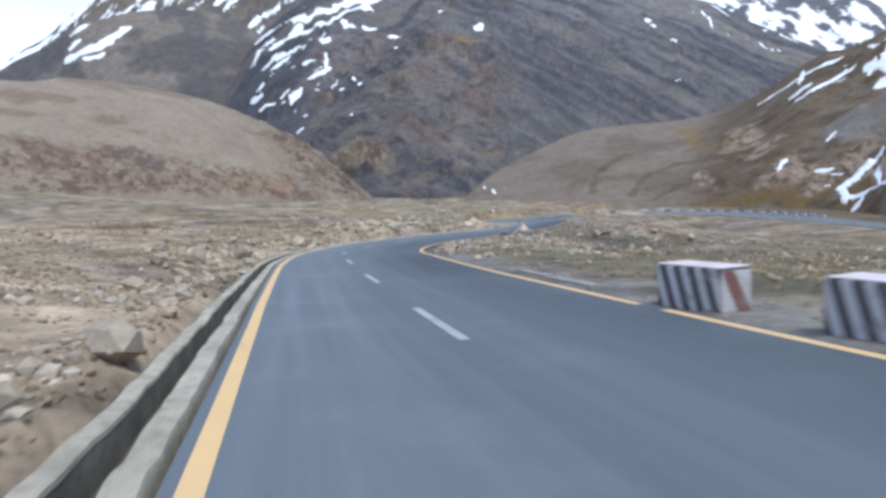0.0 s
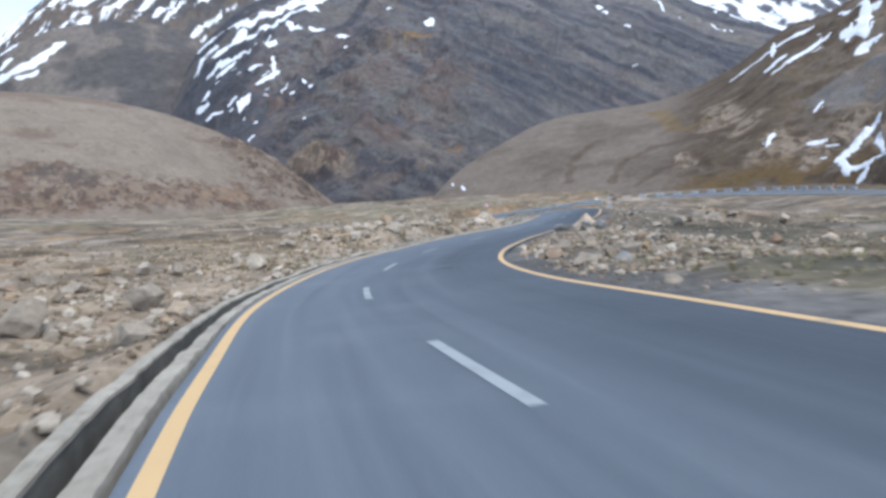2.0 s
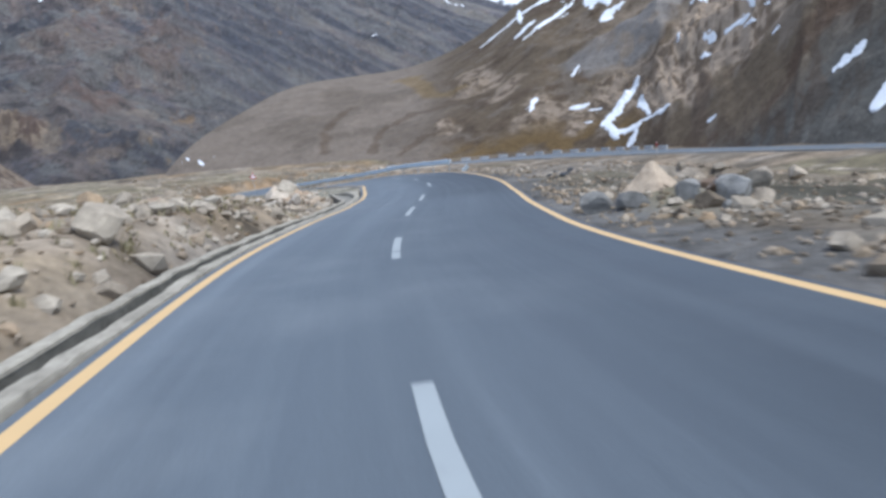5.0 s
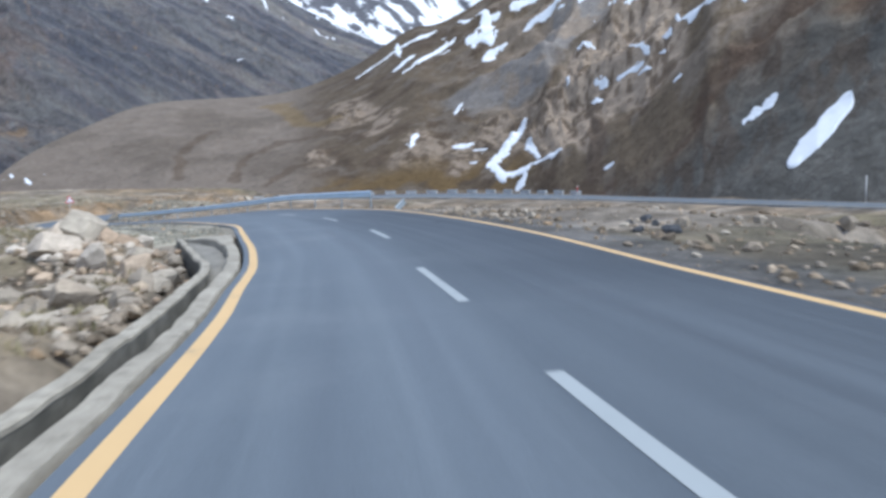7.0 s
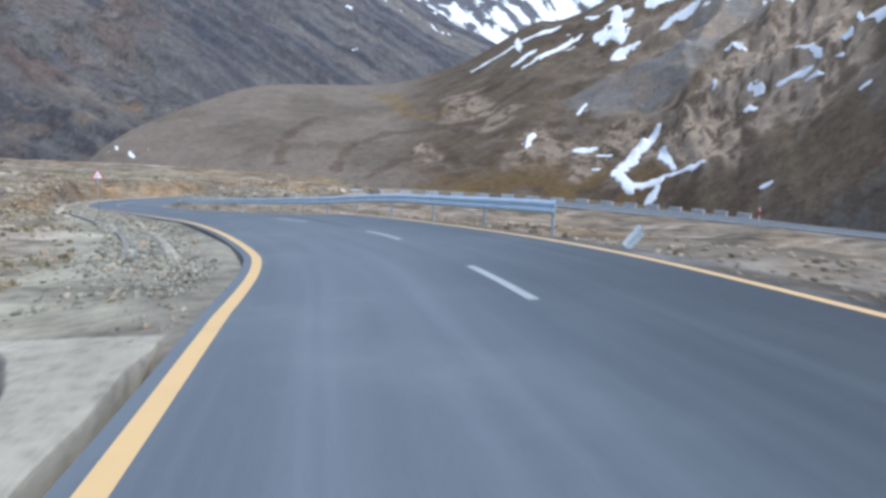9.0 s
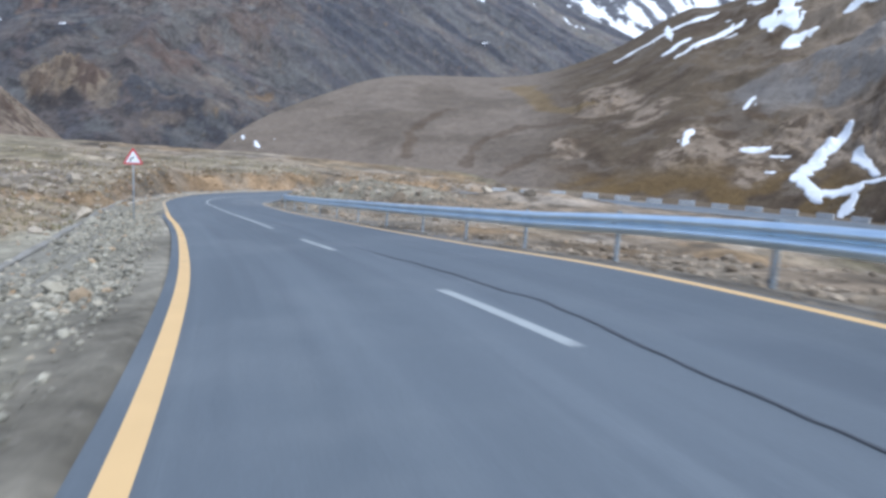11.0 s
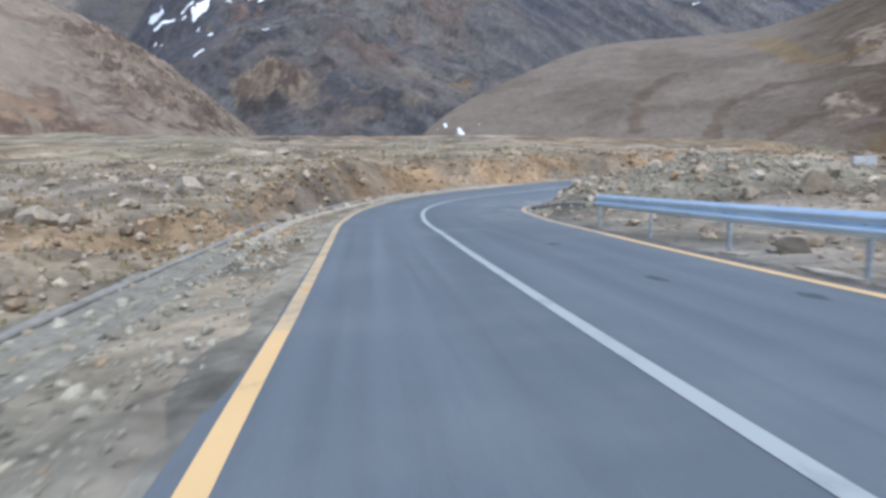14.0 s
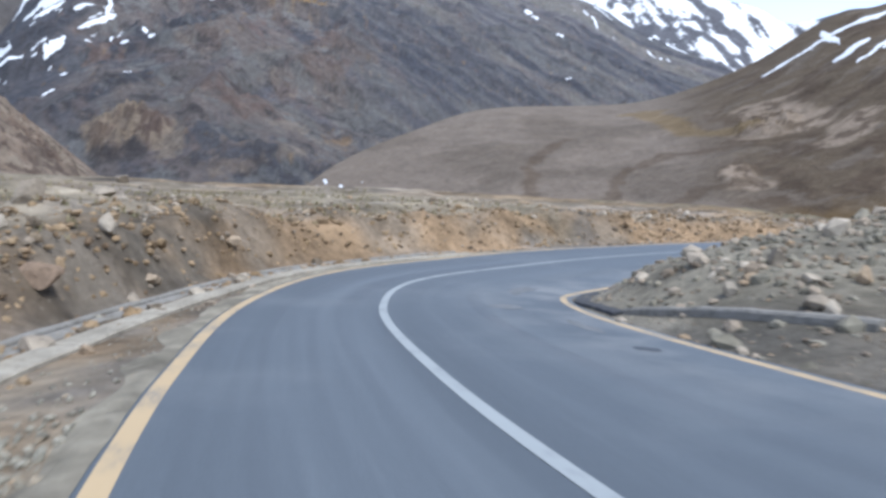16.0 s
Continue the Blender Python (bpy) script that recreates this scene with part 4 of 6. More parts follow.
p, q = 0.83 * X - 0.55 * Z, 0.55 * X + 0.83 * Z
col = over(np.tile((0.105, 0.098, 0.098), (*U.shape, 1)), (0.14, 0.115, 0.1), smooth(-0.1, 0.25, fbm(X / 50, Z / 50, 5, 177)))
white = smooth(0.03, 0.09, fbm(p / 17, q / 60, 6, 178, 0.62) + np.interp(U, [0.0, 0.2, 0.5, 0.62, 0.75, 1.0], [-0.1, 0.0, 0.08, -0.06, -0.16, -0.2]) + 0.5 * np.minimum(W - 0.62, 0.1))
col = over(col, (0.86, 0.88, 0.92), white)
tint(RIDGE, col.reshape(-1, 3))
tagged(RIDGE, "craggy grey ridge with broken snow fields below its crest", "mountain", kind="structure")
PEAK, PEAK_GRID, U, W = mountain("snow_peak",
    [(500, 2100, 150), (900, 2000, 150), (1400, 1900, 150), (2000, 1700, 150)],
    [(700, 2700, 560), (950, 2600, 700), (1300, 2330, 600), (1415, 2240, 527), (1600, 2090, 552), (2200, 2100, 520)],
    220, 140, FAR_SLOPE, 1.0, 0.08, 0.1, 9, 95)
X, Y, Z = (PEAK_GRID[..., k] for k in range(3))
white = smooth(-0.03, 0.05, fbm(U * 40 + W * 8, W * 9, 6, 76, 0.6) + 0.3 * (W - 0.4))
col = over(np.tile((0.12, 0.12, 0.135), (*U.shape, 1)), (0.86, 0.88, 0.92), white)
tint(PEAK, col.reshape(-1, 3))
tagged(PEAK, "distant snow-covered mountain peak", "mountain", kind="structure")


# ---- snow ----
def snow_patch(grid, dense, u0, w0, u1, w1, width, seed, ragged=1.0):
    """A tongue of old snow that lies on a slope, from one place of its grid to another."""
    rows, cols = grid.shape[0] - 10, grid.shape[1]

    def at(u, w):
        i = np.clip(np.power(np.clip(w, 0, 1), 1 / dense) * (rows - 1), 0, rows - 1.001)
        j = np.clip(u * (cols - 1), 0, cols - 1.001)
        a, b = np.floor(i).astype(int), np.floor(j).astype(int)
        f, g = (i - a)[..., None], (j - b)[..., None]
        return (grid[a, b] * (1 - g) + grid[a, b + 1] * g) * (1 - f) + (grid[a + 1, b] * (1 - g) + grid[a + 1, b + 1] * g) * f

    mu, mw = (u0 + u1) / 2, (w0 + w1) / 2
    eu = np.linalg.norm(at(np.array(mu + 0.01), np.array(mw)) - at(np.array(mu - 0.01), np.array(mw))) / 0.02
    ew = np.linalg.norm(at(np.array(mu), np.array(mw + 0.01)) - at(np.array(mu), np.array(max(mw - 0.01, 0)))) / 0.02
    a, b = (u1 - u0) * eu, (w1 - w0) * ew
    length = math.hypot(a, b)
    over_end = 0.6 * width / max(length, 0.1)
    width *= 1.45
    n, m = max(14, min(90, int(length / width * 14))), 13
    t = np.linspace(-over_end, 1 + over_end, n)
    k = np.linspace(-1, 1, m)
    T, K = np.meshgrid(t, k, indexing="ij")
    shape = np.sqrt(np.clip(1 - np.abs(2 * (T + over_end) / (1 + 2 * over_end) - 1) ** 3, 0, 1))
    along = (T + over_end) * length / width
    half = 0.5 * width * shape * np.clip(0.75 + 1.5 * ragged * fbm(along * 1.3 + seed * 7.7, np.sign(K) * 3.3 + 0 * K, 4, seed, 0.6), 0.02, 2)
    side = K * np.maximum(half, 0.02) + 0.3 * ragged * width * fbm(along * 0.45, along * 0 + seed, 3, seed + 2)
    U = u0 + (u1 - u0) * T - b / max(length, 0.1) * side / eu
    W = w0 + (w1 - w0) * T + a / max(length, 0.1) * side / max(ew, 0.1)
    P = at(U, W)
    P[..., 2] += width * 0.03 * np.sqrt(np.clip(1 - K ** 2, 0, 1)) + 0.02 * width + 0.15 - 0.5 * (np.abs(K) > 0.99) * width * 0.1
    ob = link("snow_patch", P.reshape(-1, 3), sheet_faces(n, m), SNOW)
    return tagged(ob, "patch of old white snow lying on the brown mountain slope", "snow", group="snow patches")


EAST_SNOW = [(0.435, 0.188, 0.405, 0.094, 3.0), (0.407, 0.094, 0.416, 0.055, 3.3), (0.415, 0.060, 0.438, 0.066, 3.1), (0.437, 0.051, 0.430, 0.030, 2.2), (0.440, 0.133, 0.452, 0.097, 2.4),
             (0.444, 0.073, 0.474, 0.073, 1.8), (0.351, 0.220, 0.346, 0.185, 1.5), (0.379, 0.173, 0.390, 0.171, 1.9), (0.393, 0.154, 0.402, 0.152, 0.9), (0.390, 0.113, 0.393, 0.113, 1.0),
             (0.385, 0.310, 0.380, 0.283, 1.3), (0.487, 0.314, 0.499, 0.303, 1.5), (0.479, 0.208, 0.480, 0.199, 1.6), (0.507, 0.185, 0.513, 0.179, 1.9), (0.535, 0.193, 0.543, 0.193, 1.3),
             (0.543, 0.193, 0.549, 0.179, 1.2), (0.526, 0.179, 0.543, 0.176, 1.9), (0.543, 0.165, 0.551, 0.160, 1.0), (0.560, 0.185, 0.565, 0.182, 1.0), (0.559, 0.173, 0.562, 0.168, 0.8),
             (0.574, 0.188, 0.582, 0.182, 1.8), (0.579, 0.188, 0.595, 0.179, 1.6), (0.568, 0.220, 0.574, 0.188, 1.1), (0.574, 0.097, 0.577, 0.097, 1.0)]
EAST_SNOW_2 = [(0.505, 0.165, 0.510, 0.162, 1.9), (0.520, 0.047, 0.527, 0.051, 0.8), (0.618, 0.060, 0.621, 0.064, 1.0), (0.621, 0.064, 0.632, 0.073, 1.5), (0.610, 0.173, 0.613, 0.173, 0.9),
               (0.485, 0.475, 0.491, 0.483, 1.5), (0.509, 0.455, 0.516, 0.366, 1.7), (0.526, 0.334, 0.535, 0.341, 1.5), (0.440, 0.523, 0.468, 0.507, 2.8), (0.404, 0.710, 0.408, 0.580, 4.2),
               (0.393, 0.623, 0.402, 0.589, 3.0), (0.407, 0.568, 0.410, 0.559, 2.2), (0.408, 0.527, 0.407, 0.515, 3.1), (0.413, 0.527, 0.419, 0.527, 2.8), (0.315, 0.792, 0.340, 0.834, 1.8),
               (0.340, 0.834, 0.368, 0.839, 2.6), (0.341, 0.653, 0.352, 0.666, 2.3), (0.347, 0.580, 0.382, 0.675, 2.1), (0.357, 0.593, 0.377, 0.683, 1.6), (0.343, 0.897, 0.344, 0.724, 1.5),
               (0.388, 0.844, 0.405, 0.728, 2.6), (0.412, 0.701, 0.416, 0.692, 2.1), (0.430, 0.692, 0.446, 0.675, 3.5), (0.045, 0.564, 0.050, 0.448, 0.8), (0.031, 0.792, 0.034, 0.706, 0.7)]
NORTH_SNOW = [(0.243, 0.747, 0.165, 0.747, 8.9), (0.165, 0.747, 0.084, 0.972, 7.9), (0.253, 0.649, 0.202, 0.632, 6.6), (0.202, 0.630, 0.146, 0.710, 5.9), (0.152, 0.710, 0.089, 0.677, 7.7),
              (0.197, 0.549, 0.173, 0.510, 3.7), (0.166, 0.529, 0.107, 0.557, 4.9), (0.149, 0.521, 0.124, 0.507, 3.7), (0.222, 0.582, 0.236, 0.560, 4.4), (0.199, 0.510, 0.202, 0.513, 6.0),
              (0.205, 0.440, 0.205, 0.404, 3.4), (0.210, 0.401, 0.186, 0.384, 4.3), (0.190, 0.423, 0.177, 0.421, 2.8), (0.159, 0.432, 0.163, 0.415, 2.8), (0.220, 0.376, 0.215, 0.343, 3.1),
              (0.239, 0.354, 0.239, 0.357, 2.5)]
NORTH_SNOW_2 = [(0.246, 0.326, 0.247, 0.326, 2.5), (0.225, 0.326, 0.228, 0.326, 2.0), (0.107, 0.468, 0.102, 0.454, 5.4), (0.112, 0.384, 0.093, 0.396, 3.9), (0.137, 0.320, 0.116, 0.312, 4.2),
                (0.159, 0.337, 0.150, 0.331, 3.7), (0.177, 0.329, 0.166, 0.312, 5.1), (0.165, 0.318, 0.166, 0.318, 3.6), (0.153, 0.312, 0.155, 0.312, 2.1), (0.185, 0.279, 0.186, 0.281, 2.4),
                (0.185, 0.231, 0.180, 0.217, 2.3), (0.240, 0.231, 0.239, 0.198, 1.3), (0.196, 0.331, 0.199, 0.331, 1.5), (0.273, 0.841, 0.243, 0.747, 11.4), (0.250, 0.914, 0.206, 0.783, 8.8),
                (0.116, 0.735, 0.094, 0.752, 3.6)]
NORTH_SNOW_3 = [(0.399, 0.560, 0.401, 0.560, 6.6), (0.280, 0.493, 0.288, 0.496, 4.5), (0.250, 0.574, 0.260, 0.574, 4.4), (0.665, 0.699, 0.671, 0.688, 5.9), (0.670, 0.649, 0.672, 0.632, 4.8),
                (0.695, 0.546, 0.698, 0.546, 4.6), (0.851, 0.950, 0.854, 0.964, 5.4), (0.878, 0.964, 0.880, 0.969, 5.4), (0.685, 0.345, 0.690, 0.348, 2.5), (0.285, 0.457, 0.286, 0.460, 2.2),
                (0.348, 0.652, 0.351, 0.652, 2.6), (0.777, 0.961, 0.795, 0.936, 5.7), (0.884, 0.967, 0.910, 0.972, 4.1), (0.757, 0.897, 0.765, 0.766, 4.2), (0.835, 0.794, 0.864, 0.780, 3.5)]
WEST_SNOW = [(0.826, 0.862, 0.799, 0.805, 12.8), (0.803, 0.805, 0.753, 0.792, 15.2), (0.795, 0.736, 0.776, 0.736, 7.0), (0.792, 0.987, 0.776, 0.975, 5.7), (0.780, 0.906, 0.764, 0.868, 6.5)]
random.seed(8)
snow_patch(EAST_GRID, 1.5, 0.643, 0.037, 0.662, 0.070, 3.6, 3, ragged=0.22)
for grid, dense, rows, seed in ((EAST_GRID, 1.5, EAST_SNOW + EAST_SNOW_2, 0), (NORTH_GRID, 1.0, NORTH_SNOW + NORTH_SNOW_2 + NORTH_SNOW_3, 50), (WEST_GRID, 1.0, WEST_SNOW, 90)):
    for k, (u0, w0, u1, w1, width) in enumerate(rows):
        width *= 0.85 if grid is NORTH_GRID and u0 > 0.6 else 1.85 if grid is NORTH_GRID and width > 5.5 and u0 < 0.28 and w0 > 0.6 else 1.5 if grid is WEST_GRID else 1.4 if w0 > 0.5 else 1.12
        snow_patch(grid, dense, u0, w0, u1, w1, width, seed + k, ragged=0.6)
        # scraps left round the larger tongues, lying the same way
        for j in range(0 if grid is WEST_GRID else 3 if width > 3 and w0 > 0.25 else 1):
            f, du, dw = random.random(), random.gauss(0, 0.3) * abs(w1 - w0), random.gauss(0, 0.5) * abs(u1 - u0)
            u, w, c = u0 + f * (u1 - u0) + du * 0.3, w0 + f * (w1 - w0) + dw, random.uniform(0.08, 0.2)
            snow_patch(grid, dense, u, w, u + c * (u1 - u0), w + c * (w1 - w0), width * random.uniform(0.16, 0.32), seed + 200 + 7 * k + j, ragged=0.6)


# ---- things beside the road ----
def part(name, bm, mat, parent, label="", flat=True):
    """One mesh under a thing or under a part."""
    me = bpy.data.meshes.new(name)
    bm.to_mesh(me)
    bm.free()
    me.materials.append(mat)
    if not flat:
        me.polygons.foreach_set("use_smooth", [True] * len(me.polygons))
    ob = new(name, me)
    ob.parent = parent
    return tagged(ob, label) if label else ob


def thing(name, m, label, category, group="", kind=""):
    ob = new(name)
    ob.empty_display_size = 0.2
    ob.matrix_world = m
    return tagged(ob, label, category, group, kind)


def box(sx, sy, sz, x=0, y=0, z=0, bevel=0.0, segments=2):
    bm = bmesh.new()
    bmesh.ops.create_cube(bm, size=1)
    bmesh.ops.transform(bm, matrix=Matrix.Translation((x, y, z)) @ Matrix.Diagonal((sx, sy, sz, 1)), verts=bm.verts)
    if bevel:
        bmesh.ops.bevel(bm, geom=bm.edges[:], offset=bevel, segments=segments, affect="EDGES")
    return bm


def tube(r, z0, z1, sides=12, r2=None):
    bm = bmesh.new()
    bmesh.ops.create_cone(bm, cap_ends=True, segments=sides, radius1=r, radius2=r if r2 is None else r2, depth=z1 - z0)
    bmesh.ops.translate(bm, verts=bm.verts, vec=(0, 0, (z0 + z1) / 2))
    return bm


def sweep(places, section_loops, closed=True):
    """A solid from equal loops of points, one loop after another, with both ends shut."""
    bm = bmesh.new()
    loops = [[bm.verts.new(p) for p in loop] for loop in section_loops]
    n = len(loops[0])
    for a, b in zip(loops, loops[1:]):
        for k in range(n if closed else n - 1):
            bm.faces.new((a[k], a[(k + 1) % n], b[(k + 1) % n], b[k]))
    if closed:
        bm.faces.new(loops[0][::-1])
        bm.faces.new(loops[-1])
    bmesh.ops.recalc_face_normals(bm, faces=bm.faces[:])
    return bm


def beside(s, lat, turn=0.0, up=0.0, ground_level=False):
    """A pose beside the road, its x axis along it."""
    p = on_road(s, lat, up)
    if ground_level:
        p[2] = float(ground_height(np.array([p[0]]), np.array([p[1]]))[0]) + up
    t = [np.interp(s, RUN, TANGENT[:, k]) for k in (0, 1)]
    return pose(*p, 0, 0, math.degrees(math.atan2(t[1], t[0])) + turn)


def along_road(s0, s1, step, section):
    """Loops of a section, given as a function of s that yields (lat, up) pairs."""
    return [[tuple(on_road(s, lat, up)) for lat, up in section(s)] for s in np.linspace(s0, s1, max(2, int((s1 - s0) / step) + 1))]


# the drain of cast concrete: a kerb, the bed and an outer wall, in lengths with open joints
SILT = concrete("silt", (0.255, 0.235, 0.2), (0.175, 0.16, 0.135), 1.4)
# dirt-stained wall concrete, darkened further for the shade inside the drain
STAINED_SHADED = concrete("stained_shaded_concrete", (0.185, 0.172, 0.143), (0.085, 0.08, 0.065), 5.0)


def drain(s0, s1, label):
    ob = thing("roadside_drain", Matrix(), label, "drain", kind="structure")

    def line(s):
        return -half_left(s) - 0.27 - 0.08 * smooth(95, 100, s)

    def wall(s):
        if s < 86:
            return line(s) - 0.55
        return min(line(s) - 0.55, float(np.interp(s, [86, 92, 94, 97.3, 102, 105.5], [-4.0, -4.34, -4.5, -4.98, -5.38, -5.6])))

    def curl(s):
        return float(np.interp(s, [99.5, 102, 103.3, 104.3, 105.0], [0, 0.2, 0.5, 0.9, 1.4]))

    def wob(s, k, a=0.04):
        return a * float(fbm(s * 0.8 + k * 9.1, k * 3.7, 3, 7) + 0.5 * fbm(s * 3.1 + k * 4.3, k * 1.7, 2, 8))

    def kerb(s):
        c, h = line(s) + wob(s, 1), 0.0 + wob(s, 2)
        k = float(np.interp(s, [84, 93], [0.29, 0.34])) + curl(s)
        return [(c - 0.03, -0.35), (c - 0.03, h - 0.05), (c - 0.045, h), (c - 0.05 - 0.35 * k, h + 0.012), (c + 0.025 - k, h + 0.005), (c - k, h - 0.035), (c - 0.01 - k, -0.7)]

    def outer(s):
        c, h = wall(s) + wob(s, 3), 0.03 + wob(s, 4, 0.045)
        return [(c - 0.01, -0.75), (c - 0.01, h - 0.062), (c - 0.18, h - 0.062), (c - 0.22, -0.75)]

    # the wall's pale top, split off so that its face can be darker
    def coping(s):
        c, h = wall(s) + wob(s, 3), 0.03 + wob(s, 4, 0.045)
        return [(c, h - 0.06), (c, h - 0.015), (c - 0.02, h), (c - 0.16, h + 0.01), (c - 0.19, h - 0.02), (c - 0.19, h - 0.06)]

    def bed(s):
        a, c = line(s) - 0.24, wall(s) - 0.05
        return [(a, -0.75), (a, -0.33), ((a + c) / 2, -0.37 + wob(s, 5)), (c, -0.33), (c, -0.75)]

    s = s0
    while s < s1 - 0.5:
        e = min(s + 2.5, s1)
        part("kerb", sweep(None, along_road(s + 0.006, e - 0.006, 0.22, kerb)), CONCRETE, ob, flat=False).data.set_sharp_from_angle(angle=radians(28))
        part("outer_wall", sweep(None, along_road(s + 0.008, e - 0.008, 0.35, outer)), STAINED_SHADED, ob)
        part("coping", sweep(None, along_road(s + 0.008, e - 0.008, 0.35, coping)), CONCRETE, ob)
        s = e
    for a in (s0 + 0.02, s1 - 0.2):
        def plug(s):
            return [(line(s) - 0.2, -0.6), (line(s) - 0.2, -0.06), (wall(s) - 0.1, -0.06), (wall(s) - 0.1, -0.6)]

        part("end_wall", sweep(None, along_road(a, a + 0.18, 0.18, plug)), CONCRETE, ob)
    part("bed", sweep(None, along_road(s0, s1, 0.5, bed)), DARK_CONCRETE, ob, "dark drain bed", flat=False)

    def silt(s):
        a, c, h = line(s) - 0.2, wall(s) - 0.04, 0.09 * smooth(90, 96, s)
        return [(a, -0.5), (a, -0.3 + 0.5 * h), (0.7 * a + 0.3 * c, -0.26 + h + wob(s, 6, 0.04)), (0.3 * a + 0.7 * c, -0.24 + h + wob(s, 7, 0.04)), (c, -0.26 + 1.4 * h), (c, -0.5)]

    part("silt", sweep(None, along_road(90, s1 - 0.1, 0.4, silt)), SILT, ob, "grey-brown silt settled at the end of the drain", flat=False)


drain(*DRAIN, "cast concrete roadside drain with a worn kerb and a dark bed")


# the shallow concrete gutter beyond the shoulder
gutter = thing("concrete_gutter", Matrix(), "shallow concrete gutter with a pale lip beyond the gravel shoulder", "drain", kind="structure")
DUSTY_CONCRETE = concrete("dusty_concrete", (0.27, 0.255, 0.23), (0.19, 0.175, 0.15))
GRAVEL_BED = concrete("gravel_covered_concrete", (0.245, 0.226, 0.183), (0.165, 0.152, 0.123), 5.0)
for s in np.arange(116.0, 195.0, 3.0):
    buried = 122 < s < 169
    broad = 0.3 if s < 169 else 0.08          # the lip is broader round the bend
    for name, mat, section in (("bed_slab", GRAVEL_BED if buried else DUSTY_CONCRETE, ((broad, -0.3), (broad, -0.01), (broad - 0.2, -0.05), (-0.42, 0.0), (-0.45, -0.3))),
                               ("lip", GRAVEL_BED if buried else CONCRETE, ((0.56, -0.3), (0.56, -0.05 if buried else 0.01), (0.53, -0.03 if buried else 0.035), (broad + 0.03, -0.02 if buried else 0.04), (broad + 0.003, 0.01), (broad + 0.003, -0.3))),
                               ("outer_lip", DUSTY_CONCRETE, ((-0.453, -0.3), (-0.453, 0.02), (-0.47, 0.045), (-0.6, 0.05), (-0.62, 0.02), (-0.62, -0.3)))):
        loops = []
        for t in np.linspace(s + 0.012, s + 2.988, 7):
            c, loop = float(gutter_lat(t)), []
            for d, up in section:
                p = on_road(t, c + d + 0.03 * float(fbm(t * 0.6, 2.2, 3, 3)))
                loop.append((p[0], p[1], on_road(t, max(c, -5.0))[2] - 0.1 + up + 0.02 * float(fbm(t * 0.9, d * 5, 2, 3))))
            loops.append(loop)
        part(name, sweep(None, loops), mat, gutter)


# gravel and dust that have spread over the asphalt's left edge
loops = []
for s in np.arange(146.0, 199.0, 0.4):
    full = float(smooth(147, 158, s))
    inner = -half_left(s) - 0.12 + 0.05 * float(fbm(s * 1.1, 1.5, 5, 17))
    edge = inner - 0.2 - 0.26 * full + 0.3 * full * float(fbm(s * 0.8, 7.5, 4, 18))
    sunk = 0.05 * (1 - full)
    loops.append([tuple(on_road(s, inner, 0.009 - sunk)), tuple(on_road(s, inner - 0.06, 0.013 - sunk)), tuple(on_road(s, (inner + edge) / 2, 0.008 - sunk)), tuple(on_road(s, edge, -0.05 - sunk))])
shoulder_bm = sweep(None, loops, closed=False)
spill = part("gravel_spill", shoulder_bm, EARTH, None, flat=False)
dust = np.array([v.co[:2] for v in spill.data.vertices])
tint(spill, (np.array((0.235, 0.218, 0.182)) + np.array((0.05, 0.035, 0.015)) * smooth(150, 158, dust[:, 1:2])) * (1 + 0.55 * fbm(dust[:, 0] / 0.8, dust[:, 1] / 0.8, 4, 44))[:, None])
tagged(spill, "grey gravel and dust spread along the asphalt's edge", "gravel", kind="structure")


# the steel crash barrier on the outside of the bend
def barrier_lat(s):
    return np.interp(s, [114, 136, 144, 168], [4.22, 4.2, 4.25, 4.15])


def barrier_up(s):
    """Height of the beam's middle, which climbs a little along the straight."""
    return float(np.interp(s, [114, 134, 142, 165], [0.66, 0.63, 0.71, 0.74]))


W_FRONT = [(0, 0.179), (-0.02, 0.172), (-0.068, 0.127), (-0.082, 0.096), (-0.07, 0.059), (-0.015, 0.016), (0, 0.0), (-0.015, -0.014), (-0.068, -0.047), (-0.082, -0.085), (-0.07, -0.124), (-0.02, -0.169), (0, -0.179)]
DULL_STEEL = concrete("dull_steel", (0.34, 0.38, 0.41), (0.24, 0.27, 0.29), 6.0)
rail = thing("crash_barrier", Matrix(), "bluish galvanised steel crash barrier along the road's edge", "guardrail")
s, k = 114.9, 0
while s < 168:
    proud = 0.004 * (k % 2)

    def w_beam(t):
        c = barrier_lat(t) - proud
        u = barrier_up(t)
        return [(c + d, u + h) for d, h in W_FRONT] + [(c + d + 0.007, u + h) for d, h in W_FRONT[::-1]]

    beam = part("beam", sweep(None, along_road(s - 0.12, s + 4.12, 1.05, w_beam)), ZINC, rail, flat=False)
    beam.data.set_sharp_from_angle(angle=radians(50))
    for h in (barrier_up(s) - 0.08, barrier_up(s) + 0.08):
        for d in (-0.06, 0.06):
            bolt = tube(0.016, 0, 0.02, 6)
            bmesh.ops.transform(bolt, matrix=beside(s + d, barrier_lat(s + d) - 0.075, 0, h) @ pose(0, 0, 0, -90, 0, 0), verts=bolt.verts)
            part("bolt", bolt, ZINC, beam)
    s += 4.0
    k += 1
s = 115.1
while s < 173:
    bm = box(0.09, 0.05, 1.25, 0, -0.10, 0.24, 0.008, 1)
    bmesh.ops.transform(bm, matrix=beside(s, barrier_lat(s)), verts=bm.verts)
    post = part("post", bm, DULL_STEEL, rail)
    bm = box(0.1, 0.09, 0.34, 0, -0.035, barrier_up(s), 0.006, 1)
    bmesh.ops.transform(bm, matrix=beside(s, barrier_lat(s)), verts=bm.verts)
    part("spacer", bm, DULL_STEEL, post)
    s += 4.0

